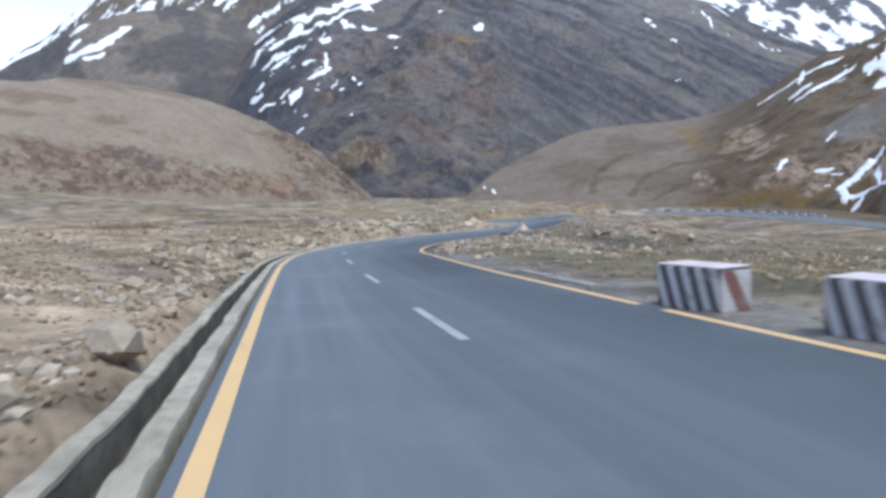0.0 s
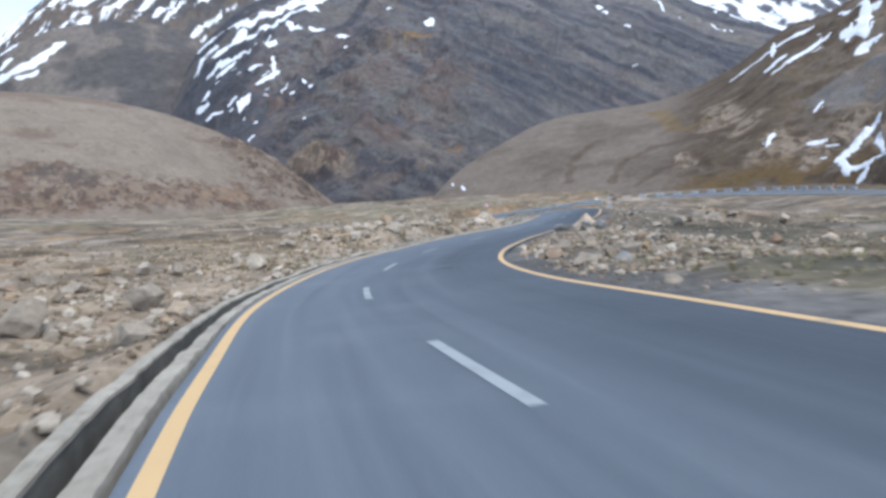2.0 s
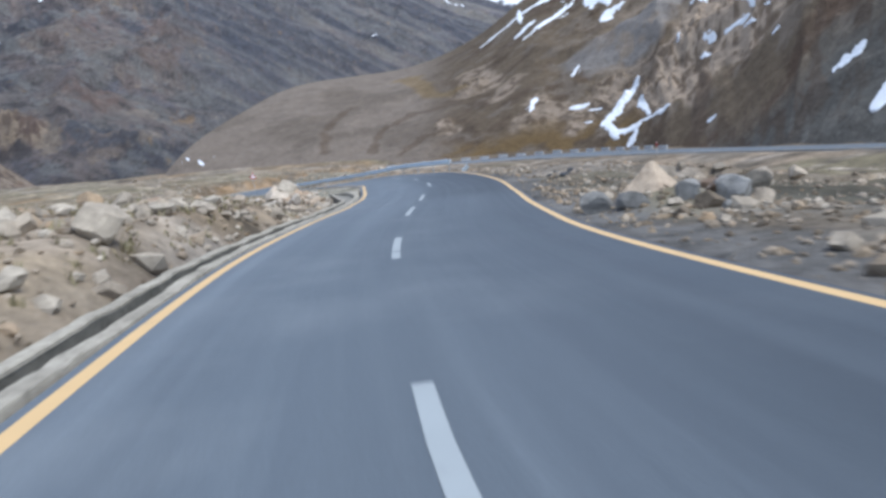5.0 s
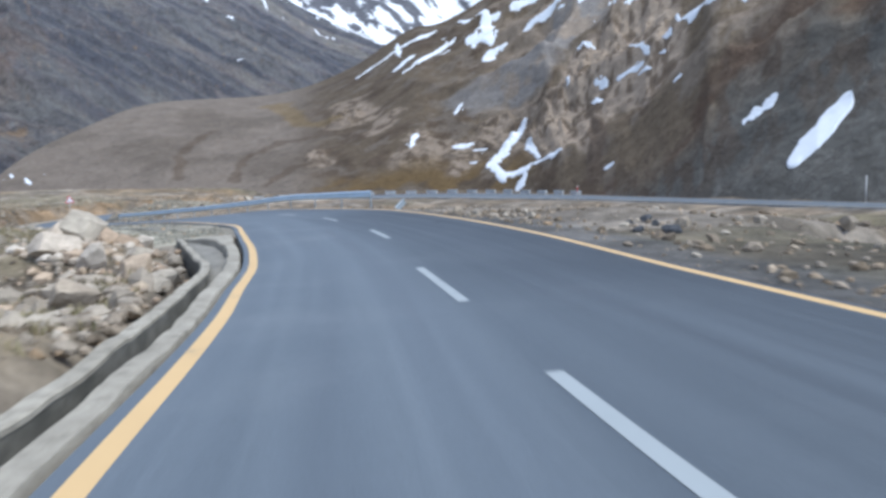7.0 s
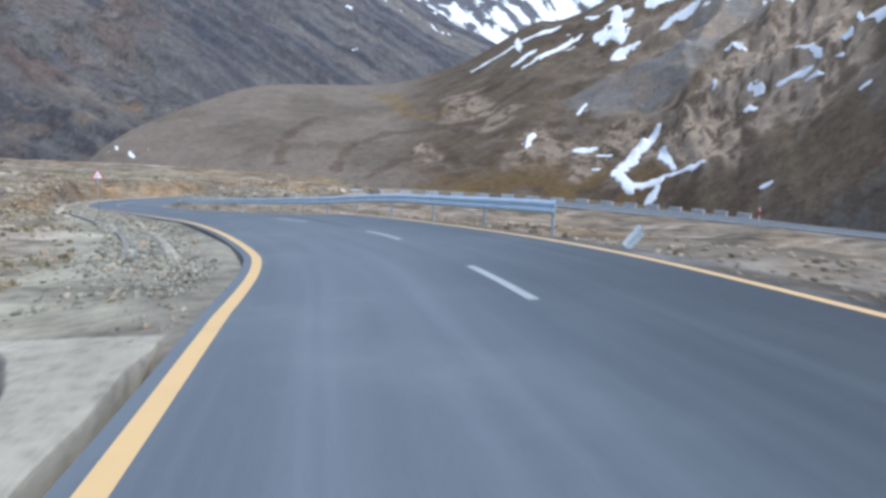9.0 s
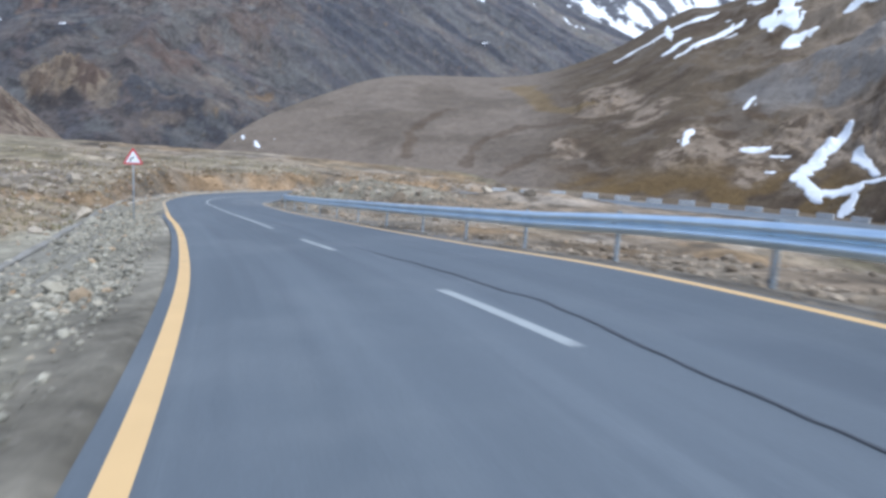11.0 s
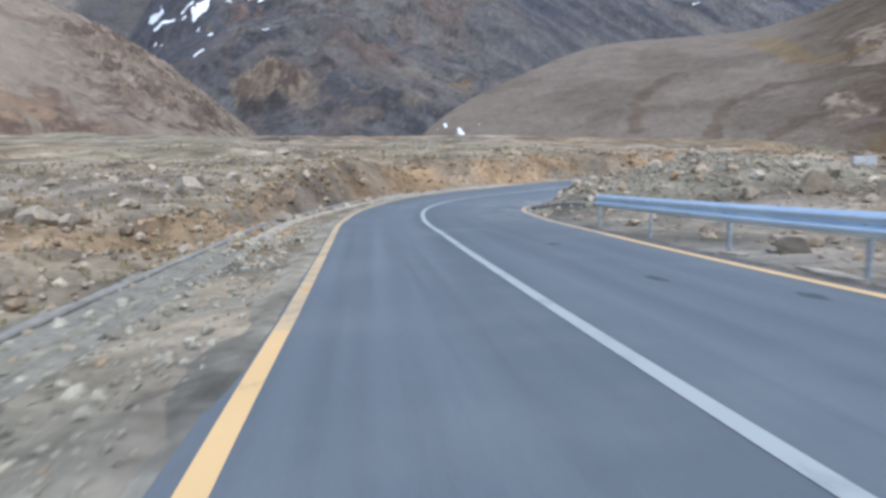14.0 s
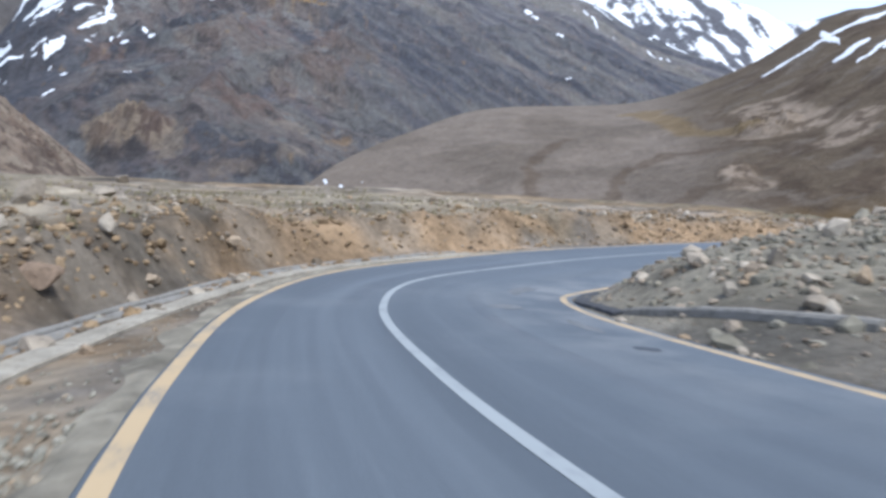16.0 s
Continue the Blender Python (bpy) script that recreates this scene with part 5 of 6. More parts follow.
broken = thing("bent_rail_piece", pose(16.5, 108.6, float(ground_height(np.array([16.5]), np.array([108.6]))[0]) + 0.02, 8, -32, 20), "short bent piece of galvanised rail lying in the gravel", "guardrail piece")
loops = [[(x, d - 0.06 * x * x, 0.17 + h) for d, h in W_FRONT] + [(x, d - 0.06 * x * x + 0.007, 0.17 + h) for d, h in W_FRONT[::-1]] for x in np.linspace(-0.35, 0.4, 6)]
part("beam", sweep(None, loops), DULL_STEEL, broken)


# ---- the bend sign ----
RED = paint("red_sheeting", (0.55, 0.035, 0.05), (0.3, 0.05, 0.05), 0.8)
SIGN_WHITE = paint("white_sheeting", (0.78, 0.8, 0.82), (0.6, 0.6, 0.6), 0.8)
BLACK = paint("black_sheeting", (0.02, 0.022, 0.025), (0.05, 0.05, 0.05), 0.85)


def prism(points, y0, y1):
    """A flat plate: an outline in x and z, thick from y0 to y1."""
    bm = bmesh.new()
    a, b = [bm.verts.new((x, y0, z)) for x, z in points], [bm.verts.new((x, y1, z)) for x, z in points]
    bm.faces.new(a)
    bm.faces.new(b[::-1])
    for k in range(len(points)):
        j = (k + 1) % len(points)
        bm.faces.new((a[k], b[k], b[j], a[j]))
    bmesh.ops.recalc_face_normals(bm, faces=bm.faces[:])
    return bm


def rounded_triangle(side, r, n=5):
    h = side * math.sqrt(3) / 2
    corners = [(0, 2 * h / 3 - 2 * r), (-(side / 2 - r * math.sqrt(3)), -h / 3 + r), (side / 2 - r * math.sqrt(3), -h / 3 + r)]
    out = []
    for (x, z), a0 in zip(corners, (30, 150, 270)):
        for k in range(n + 1):
            a = radians(a0 + 120 * k / n)
            out.append((x + r * math.cos(a), z + r * math.sin(a)))
    return out


base_z = float(ground_height(np.array([5.89]), np.array([146.9]))[0])
sign = thing("road_sign", pose(5.89, 146.9, base_z, 0, -1.2, 8), "red and white triangular bend warning sign on a grey pole", "road sign")
top = -5.33 - base_z
part("pole", tube(0.027, -0.3, top + 0.2, 14), DULL_STEEL, sign, "thin grey steel pole", flat=False)
plate_bm = prism([(x, z + top) for x, z in rounded_triangle(0.75, 0.04)], -0.046, -0.042)
plate = part("plate", plate_bm, RED, sign, "red bordered triangular plate")
part("field", prism([(x, z + top) for x, z in rounded_triangle(0.53, 0.02)], -0.049, -0.047), SIGN_WHITE, plate, "white field")
arc = [(0.1 - 0.17 * math.cos(a), 0.17 * math.sin(a)) for a in np.linspace(radians(-8), radians(88), 12)]
inner = [(0.1 - 0.12 * math.cos(a), 0.12 * math.sin(a)) for a in np.linspace(radians(-8), radians(88), 12)]
part("arrow", prism([(x - 0.06, z + top - 0.1) for x, z in arc + inner[::-1]], -0.052, -0.0495), BLACK, plate, "black bent arrow")
for h in (-0.12, 0.12):
    clamp = box(0.1, 0.09, 0.03, 0, -0.0, top + h, 0.004, 1)
    part("clamp", clamp, ZINC, sign)


# ---- striped concrete blocks, and the pale ones along the lower road ----
def striped_paint():
    m, n, l, b = material("striped_paint", 0.75)
    p = n.new("ShaderNodeTexCoord").outputs["Object"]
    x = n.new("ShaderNodeSeparateXYZ")
    l.new(p, x.inputs[0])
    lean = n.new("ShaderNodeMath")
    lean.operation, lean.inputs[1].default_value = "MULTIPLY_ADD", -0.33
    l.new(x.outputs[2], lean.inputs[0])
    l.new(x.outputs[0], lean.inputs[2])
    wrap = n.new("ShaderNodeMath")
    wrap.operation, wrap.inputs[1].default_value = "PINGPONG", 0.155
    l.new(lean.outputs[0], wrap.inputs[0])
    bands = step(n, l, wrap.outputs[0], 0.07, 0.088)
    a, c = grain(n, l, 5, 6, 0.65, p), grain(n, l, 30, 5, 0.7, p)
    col = mixed(n, l, bands, (0.07, 0.06, 0.07), (0.42, 0.4, 0.42))
    col = mixed(n, l, step(n, l, a, 0.52, 0.68, 0, 0.75), col, (0.22, 0.19, 0.185))
    col = mixed(n, l, step(n, l, c, 0.58, 0.7, 0, 0.5), col, (0.2, 0.18, 0.16))
    l.new(col, b.inputs["Base Color"])
    relief(n, l, b, c, 0.6, 0.01)
    return m


STRIPES = striped_paint()
RUST_STRIPE = paint("brown_paint", (0.14, 0.055, 0.045), (0.25, 0.22, 0.2), 0.6)
PINK_WHITE = paint("pinkish_white_paint", (0.6, 0.53, 0.54), (0.33, 0.29, 0.28), 0.55)
DIRTY_WHITE = paint("dirty_white_paint", (0.38, 0.36, 0.355), (0.24, 0.215, 0.2), 0.5)
WHITEWASH = concrete("whitewashed_concrete", (0.46, 0.46, 0.46), (0.33, 0.33, 0.33))


def striped_block(m, label):
    ob = thing("barrier_block", m, label, "concrete block", "striped blocks")
    body = box(1.4, 0.68, 0.84, 0, 0, 0.3, 0.03)
    for v in body.verts:
        v.co += 0.012 * Vector(noise.noise_vector(v.co * 3.1))
    part("body", body, STRIPES, ob, "black and white striped sides")
    part("top", box(1.35, 0.63, 0.03, 0, 0, 0.722, 0.01, 1), PINK_WHITE, ob, "pinkish white painted top")
    part("stripe", prism([(-0.31, 0.0), (-0.04, 0.0), (0.31, 0.67), (0.06, 0.67)], -0.004, 0.004), RUST_STRIPE, ob, "rust-brown slanting stripe").matrix_local = pose(-0.722, 0, 0, 0, 0, 90)
    part("end_face", box(0.02, 0.63, 0.74, -0.708, 0, 0.3, 0.006, 1), DIRTY_WHITE, ob, "dirty white painted end")
    return ob


striped_block(pose(3.94, 12.17, -0.74, 0, 2, 118), "black and white striped concrete barrier block beside the asphalt")
striped_block(pose(5.05, 8.6, -0.52, 0, 2, 116), "black and white striped concrete barrier block beside the asphalt")

block = thing("parapet_block", Matrix(), "weathered whitewashed concrete parapet block at the road's outer edge", "concrete block", "parapet blocks")
bm = box(1.9, 0.42, 0.8, 0, 0, 0.2, 0.05)
for v in bm.verts:
    v.co += 0.03 * Vector(noise.noise_vector(v.co * 2.3))
part("body", bm, WHITEWASH, block)
first = RUN[np.argmin(((ROAD[:, :2] - (41, 200)) ** 2).sum(1))]
block.matrix_world = beside(first, -4.3, 0, 0.02)
for k in range(1, 17):
    copy_thing(block, beside(first + 3.4 * k, -4.3, random.uniform(-3, 3), random.uniform(-0.06, 0.06)))

POLE_WHITE = simple("pole_white", (0.55, 0.53, 0.5), 0.6)
for x, y, h, red in ((81.0, 122.0, 2.9, False), (66.6, 152.0, 2.0, True)):
    ob = thing("marker_pole", pose(x, y, float(ground_height(np.array([x]), np.array([y]))[0])), "thin pale marker pole standing beside the lower road", "pole")
    part("shaft", tube(0.06, -0.3, h, 10), POLE_WHITE, ob, flat=False)
    if red:
        part("band", tube(0.068, h * 0.6, h * 0.9, 10), RED, ob, "red band", flat=False)


# ---- marks on the asphalt ----
RUST_PAINT = paint("rusty_orange", (0.58, 0.32, 0.1), (0.5, 0.3, 0.12), 0.5)
TAR = simple("tar", (0.042, 0.046, 0.052), 0.5)
STAIN = concrete("oil_stain", (0.058, 0.067, 0.08), (0.078, 0.09, 0.106), 12.0)
DUST = concrete("pale_dust", (0.165, 0.172, 0.178), (0.13, 0.14, 0.15), 3.0)


def blot(s, lat, ls, lw, mat, seed, label):
    crown = float(np.interp(abs(lat), [0, 0.8, 1.6, 2.4, 3.3], [0.03, 0.027, 0.022, 0.016, 0.006]))
    verts = [on_road(s, lat, crown + 0.005)]
    n = 26
    for k in range(n):
        a = 2 * math.pi * k / n
        r = 0.75 + 0.5 * float(fbm(math.cos(a) * 1.6 + seed, math.sin(a) * 1.6, 3, seed))
        verts.append(on_road(s + ls * r * math.cos(a), lat + lw * r * math.sin(a), crown + 0.003))
    ob = link("road_stain", verts, [(0, 1 + k, 1 + (k + 1) % n) for k in range(n)], mat)
    return tagged(ob, label, "stain", kind="structure")


def low_slab(s, lat, ls, lw, seed):
    """A thin, broken sheet of pale concrete lying on the verge, a few centimetres thick."""
    rim = [(s + ls * (0.8 + 0.4 * float(fbm(math.cos(a) * 1.7 + seed, math.sin(a) * 1.7, 3, seed))) * math.cos(a), lat + lw * (0.8 + 0.5 * float(fbm(math.cos(a) * 2.3 - seed, math.sin(a) * 2.3, 3, seed))) * math.sin(a)) for a in np.linspace(0, 2 * math.pi, 22, endpoint=False)]
    def ring(k, up):
        spots = np.array([on_road(s + k * (p - s), lat + k * (q - lat))[:2] for p, q in rim])
        return [(x, y, z + up) for (x, y), z in zip(spots, ground_height(spots[:, 0], spots[:, 1]))]

    bm = sweep(None, [ring(1.0, -0.1), ring(1.0, 0.03), ring(0.92, 0.045)])
    return tagged(part("concrete_slab", bm, CONCRETE, None), "thin broken sheet of pale dusty concrete lying beside the asphalt", "concrete slab", group="verge slabs")


for k, (s, lat, a, b) in enumerate([(46.5, 1.3, 0.42, 0.3), (49.1, 1.26, 0.3, 0.19), (51.9, 1.24, 0.18, 0.1), (157.7, 2.6, 0.4, 0.14), (159.6, 1.45, 0.4, 0.14), (165.4, 1.46, 0.2, 0.16), (177.9, 2.6, 0.35, 0.22), (100.4, 2.3, 0.2, 0.2)]):
    blot(s, lat, a, b, STAIN, k, "dark oil stain on the asphalt")
for k, (s, lat, a, b) in enumerate([(184.2, 1.9, 0.7, 0.5), (180.5, 2.7, 1.2, 0.2), (190.0, 2.2, 2.2, 0.35)]):
    blot(s, lat, a, b, DUST, 20 + k, "pale dusty patch on the asphalt")
for k, (s, lat, ls, lw) in enumerate([(143.4, 4.18, 1.6, 0.13), (147.8, 4.05, 0.8, 0.13), (151.4, 4.15, 0.9, 0.12), (159.8, 4.15, 0.9, 0.2), (162.8, 4.25, 0.5, 0.2)]):
    low_slab(s, lat, ls, lw, 30 + k)
for k, (s, a) in enumerate([(139.9, 0.3), (160.0, 0.22)]):
    blot(s, -half_left(s) + 0.02, a, 0.06, RUST_PAINT, 60 + k, "rust-orange mark on the edge line")
crack = [(120.6, 0.65), (122.0, 0.58), (123.2, 0.52), (124.0, 0.56), (125.0, 0.64), (126.5, 0.66), (127.3, 0.52), (128.5, 0.48), (130.5, 0.36), (132.6, 0.25), (134.0, 0.18), (135.6, 0.14), (136.0, 0.12)]
loops = []
for s in np.linspace(crack[0][0], crack[-1][0], 90):
    lat = np.interp(s, [c[0] for c in crack], [c[1] for c in crack]) + 0.05 * float(fbm(s * 1.1, 0.3, 3, 4)) + 0.02 * float(fbm(s * 7, 0.7, 2, 5))
    w = 0.019 * (1 + 0.5 * float(fbm(s * 3, 5.5, 2, 6))) * float(smooth(136.2, 131, s))
    loops.append([tuple(on_road(s, lat - w, 0.036)), tuple(on_road(s, lat + w, 0.036))])
tagged(part("tar_seam", sweep(None, loops, closed=False), TAR, None), "dark tar seam winding along the asphalt", "road marking", kind="structure")


# ---- boulders and stones ----
RUST_STONE = stone("rust_stone", (0.27, 0.195, 0.138), (0.205, 0.14, 0.097), (0.14, 0.1, 0.074), 1.8)
ORANGE_STONE = stone("orange_stone", (0.52, 0.45, 0.37), (0.46, 0.35, 0.25), (0.36, 0.26, 0.18), 1.8)
random.seed(31)
rng = np.random.default_rng(31)


def rock_mesh(name, mat, seed, flatness=0.66, planes=14):
    """A broken rock a metre wide: a ball cut by planes, then worn."""
    pick = np.random.default_rng(seed)
    bm = bmesh.new()
    bmesh.ops.create_icosphere(bm, subdivisions=3, radius=0.62)
    cuts = pick.normal(size=(planes, 3))
    cuts /= np.linalg.norm(cuts, axis=1)[:, None]
    depth = pick.uniform(0.26, 0.5, planes)
    stretch = (1.0, pick.uniform(0.65, 0.95), flatness * pick.uniform(0.8, 1.15))
    for v in bm.verts:
        for c, d in zip(cuts, depth):
            c = Vector(c)
            v.co -= c * max(0.0, v.co.dot(c) - d)
        v.co += 0.035 * noise.noise_vector(v.co * 4 + Vector((seed, 0, 0)))
        v.co = Vector((v.co[0] * stretch[0], v.co[1] * stretch[1], v.co[2] * stretch[2]))
    wide = max(v.co[0] for v in bm.verts) - min(v.co[0] for v in bm.verts)
    bmesh.ops.scale(bm, vec=(1 / wide,) * 3, verts=bm.verts)
    me = bpy.data.meshes.new(name)
    bm.to_mesh(me)
    bm.free()
    me.materials.append(mat)
    return me


TAR_CRUST = concrete("tar_crust", (0.07, 0.072, 0.078), (0.035, 0.035, 0.038), 6.0)
SLATE = stone("slate_stone", (0.235, 0.224, 0.208), (0.165, 0.158, 0.148), (0.1, 0.097, 0.092), 1.8)
LOOKS = {"slate": (SLATE, "blue-grey angular boulder lying among the rubble"),
         "dark": (TAR_CRUST, "dark lump of broken asphalt dumped beside the road"),
         "grey": (STONE, "angular grey-brown boulder lying on the stony ground"),
         "pale": (PALE_STONE, "pale weathered boulder lying on the stony ground"),
         "tan": (ORANGE_STONE, "tan and orange boulder in the heap beside the drain"),
         "rust": (RUST_STONE, "rust-brown boulder lying on the stony ground")}
ROCKS = {look: [rock_mesh("boulder", LOOKS[look][0], 10 * k + ord(look[0])) for k in range(7)] for look in LOOKS}


def boulder(x, y, width, look, turn=None, sink=0.22):
    me = random.choice(ROCKS[look])
    ob = new("boulder", me)
    low = min(v.co[2] for v in me.vertices)
    z = float(ground_height(np.array([x]), np.array([y]))[0])
    tall = random.uniform(0.85, 1.2)
    ob.matrix_world = pose(x, y, z - low * width * tall * (1 - 2 * sink), random.uniform(-9, 9), random.uniform(-9, 9), random.uniform(0, 360) if turn is None else turn) @ Matrix.Diagonal((width, width, width * tall, 1))
    return tagged(ob, LOOKS[look][1], "boulder", group=look + " boulders")


# x, y and width of the boulders on the slope above the drain
SLOPE_ROCKS = [(-16.0, 38.6, 0.65), (-16.8, 41.6, 0.62), (-16.5, 38.6, 0.37), (-21.3, 52.8, 0.74), (-17.5, 50.1, 0.93), (-19.8, 57.6, 0.91), (-17.5, 56.8, 0.88), (-16.4, 57.4, 0.95), (-13.5, 45.7, 1.13),
               (-19.0, 51.1, 0.83), (-16.6, 51.8, 0.55), (-15.7, 56.0, 0.67), (-13.3, 60.0, 0.99), (-9.2, 28.2, 0.47), (-8.9, 28.4, 0.35), (-9.2, 31.0, 0.34), (-11.1, 29.2, 0.48), (-14.3, 34.6, 0.38),
               (-14.0, 36.8, 0.75), (-13.1, 33.8, 0.50), (-8.2, 25.3, 0.28), (-11.1, 42.2, 0.39), (-12.9, 67.7, 0.77), (-15.4, 38.4, 0.36), (-14.9, 41.4, 1.20), (-19.4, 47.9, 0.64)]
FAR_ROCKS = [(-13.5, 61.0, 1.26), (-11.8, 58.6, 0.37), (-13.3, 67.9, 0.76), (-14.4, 74.8, 0.81), (-10.2, 59.3, 0.52), (-12.0, 64.3, 0.28), (-6.8, 79.6, 0.90), (-7.3, 107.7, 1.42), (-4.7, 102.6, 1.88),
             (-15.1, 94.6, 0.75), (-8.8, 75.6, 0.8), (-8.8, 68.0, 0.60), (-8.6, 63.5, 0.32), (-12.6, 90.6, 0.76), (-11.2, 54.6, 0.71), (-5.0, 83.1, 0.81), (-4.4, 79.5, 0.75), (-1.5, 94.1, 1.02),
             (-2.9, 87.0, 0.71), (-7.8, 68.3, 0.55), (-8.4, 98.0, 1.40), (-5.6, 94.0, 1.69), (-5.4, 79.2, 0.60), (-4.3, 78.9, 0.65), (-3.7, 79.6, 0.61), (-2.9, 83.3, 0.61), (0.3, 90.5, 0.91),
             (-4.8, 75.7, 0.44), (-8.5, 84.4, 0.84), (-6.6, 69.7, 0.60), (-7.0, 82.7, 0.40)]
# the plain below the road
PLAIN_ROCKS = [(14.8, 79.2, 1.21), (-0.6, 42.8, 0.97), (0.6, 45.1, 0.60), (1.1, 31.9, 0.59), (0.6, 30.2, 0.31), (2.4, 34.4, 0.25), (-0.8, 54.4, 0.42), (-0.6, 36.0, 0.36), (11.8, 76.5, 0.86),
               (-0.3, 56.4, 0.27), (-0.1, 55.8, 0.46), (0.4, 51.3, 0.72), (-1.1, 48.7, 0.28), (-0.6, 48.7, 0.45), (1.8, 52.5, 0.40), (1.2, 50.2, 0.40), (2.9, 55.1, 0.27), (-0.8, 50.0, 0.36),
               (22.1, 87.9, 0.8), (26.0, 86.6, 1.0), (4.8, 69.6, 0.44), (3.7, 66.9, 0.30), (5.8, 67.3, 0.21), (13.3, 76.1, 1.13), (2.0, 62.9, 0.46)]
# round the bend sign and above the cut bank
BANK_ROCKS = [(-2.5, 166.3, 1.05), (-3.9, 167.0, 0.8), (-1.7, 166.1, 0.6), (-2.1, 177.3, 1.27), (2.4, 174.4, 0.72), (3.5, 150.0, 0.67), (-2.6, 172.4, 0.71), (-1.1, 180.4, 0.68), (-0.7, 195.0, 0.80),
              (2.6, 175.7, 0.64), (2.7, 182.8, 0.52), (1.9, 182.4, 0.54), (-3.8, 204.9, 1.23), (3.3, 180.0, 0.32), (4.0, 187.8, 0.51), (-8.0, 227.3, 1.19), (4.5, 185.7, 0.47), (3.7, 182.6, 0.34),
              (-0.2, 183.9, 0.75), (8.3, 191.0, 0.29), (-3.4, 212.7, 0.73), (2.7, 181.0, 0.43)]
# the mound inside the bend
MOUND_ROCKS = [(14.3, 177.7, 0.32), (15.1, 178.2, 0.45), (14.7, 176.6, 0.38), (15.5, 176.3, 0.39), (13.9, 181.6, 0.35), (13.6, 177.3, 0.32), (14.0, 175.1, 0.34), (13.8, 168.3, 0.49), (15.1, 170.9, 0.47),
               (14.7, 160.0, 0.82), (15.2, 154.4, 0.40), (14.7, 150.4, 0.25), (18.9, 177.4, 0.63), (19.4, 173.3, 0.72), (21.9, 173.6, 1.18), (32.3, 183.3, 1.10), (36.0, 181.6, 1.38), (24.1, 176.6, 0.80), (20.6, 175.6, 0.61)]
# the heap against the end of the drain
HEAP_ROCKS = [(2.3, 100.3, 0.86), (2.2, 95.5, 0.54), (2.4, 98.5, 0.6), (1.9, 93.8, 0.57), (1.7, 91.5, 0.24), (1.0, 101.0, 1.6), (0.5, 97.0, 1.3), (1.4, 98.4, 0.9), (2.0, 102.6, 1.0), (1.2, 95.0, 0.7)]
for rows, chances in ((SLOPE_ROCKS, "gppp"), (FAR_ROCKS, "ggppr"), (PLAIN_ROCKS, "gpp"), (BANK_ROCKS, "ppp"), (MOUND_ROCKS, "gpp"), (HEAP_ROCKS, "pttt")):
    for x, y, w in rows:
        boulder(x, y, min(w * 1.3, 1.2) if rows is HEAP_ROCKS else w, {"g": "grey", "p": "pale", "r": "rust", "t": "tan"}[random.choice(chances)], sink=0.12 if rows is SLOPE_ROCKS else 0.22)
for x, y, w in [(9.9, 54.4, 1.04), (4.1, 53.7, 0.66), (-0.7, 47.5, 0.9), (6.9, 70.9, 0.8)]:
    boulder(x, y, w, "rust")
boulder(-6.7, 72.2, 1.0, "pale")
boulder(1.7, 178.7, 0.66, "rust")
for x, y, w in [(15.6, 92.0, 0.7), (14.2, 91.3, 0.6), (14.9, 91.0, 0.5), (13.2, 90.0, 0.5), (13.6, 89.3, 0.75), (12.9, 88.9, 0.4)]:
    boulder(x, y, 0.62 * w, "dark", sink=0.3)


def pyramid():
    """The tall pointed boulder of tan rock beside the inner edge of the road."""
    bm = bmesh.new()
    bmesh.ops.create_icosphere(bm, subdivisions=4, radius=1.0)
    sides = [Vector((math.cos(a), math.sin(a), 1.15)).normalized() for a in (0.5, 1.9, 3.4, 4.6, 5.6)]
    for v in bm.verts:
        p = v.co * 1.6
        for c in sides:
            p -= c * max(0.0, p.dot(c) - 0.55)
        blunt = Vector((0.3, 0.12, 1.0)).normalized()
        p -= blunt * max(0.0, p.dot(blunt) - 0.6)
        v.co = p + 0.05 * noise.noise_vector(p * 2.7) + 0.02 * noise.noise_vector(p * 8)
        v.co[2] = max(v.co[2], -0.5)
    me = bpy.data.meshes.new("pyramid_boulder")
    bm.to_mesh(me)
    bm.free()
    me.materials.append(TAN_STONE)
    ob = new("pyramid_boulder", me)
    top = max(v.co[2] for v in me.vertices)
    wide = max(v.co[0] for v in me.vertices) - min(v.co[0] for v in me.vertices)
    ob.matrix_world = pose(5.7, 71.6, -3.15, 0, 0, 20) @ Matrix.Diagonal((1.9 / wide, 1.8 / wide, 0.85, 1)) @ Matrix.Translation((0, 0, -top))
    return tagged(ob, "tall pointed tan boulder standing beside the inner curve", "boulder")


for x, y, w, kind in [(4.5, 70.6, 0.7, "slate"), (6.5, 70.2, 0.7, "rust"), (5.3, 69.8, 0.6, "slate"), (3.9, 71.4, 0.8, "slate"), (6.1, 69.3, 0.75, "slate"), (7.2, 69.6, 0.55, "pale"), (4.9, 68.7, 0.6, "grey"), (7.9, 71.0, 0.8, "slate")]:
    boulder(x, y, w, kind, sink=0.2)
TAN_STONE = concrete("tan_rock", (0.5, 0.4, 0.3), (0.37, 0.28, 0.2), 2.0)
pyramid()

# loose boulders of middling size, scattered where the ground is stony
scatter = [((-5, 100), (-4.9, -13), 60, 0.34), ((0, 105), (-13, -40), 30, 0.6), ((40, 104), (4.6, 14), 22, 0.4), ((20, 110), (14, 45), 12, 0.6), ((112, 180), (-8, -28), 20, 0.5), ((168, 222), (-5.5, -22), 16, 0.45)]


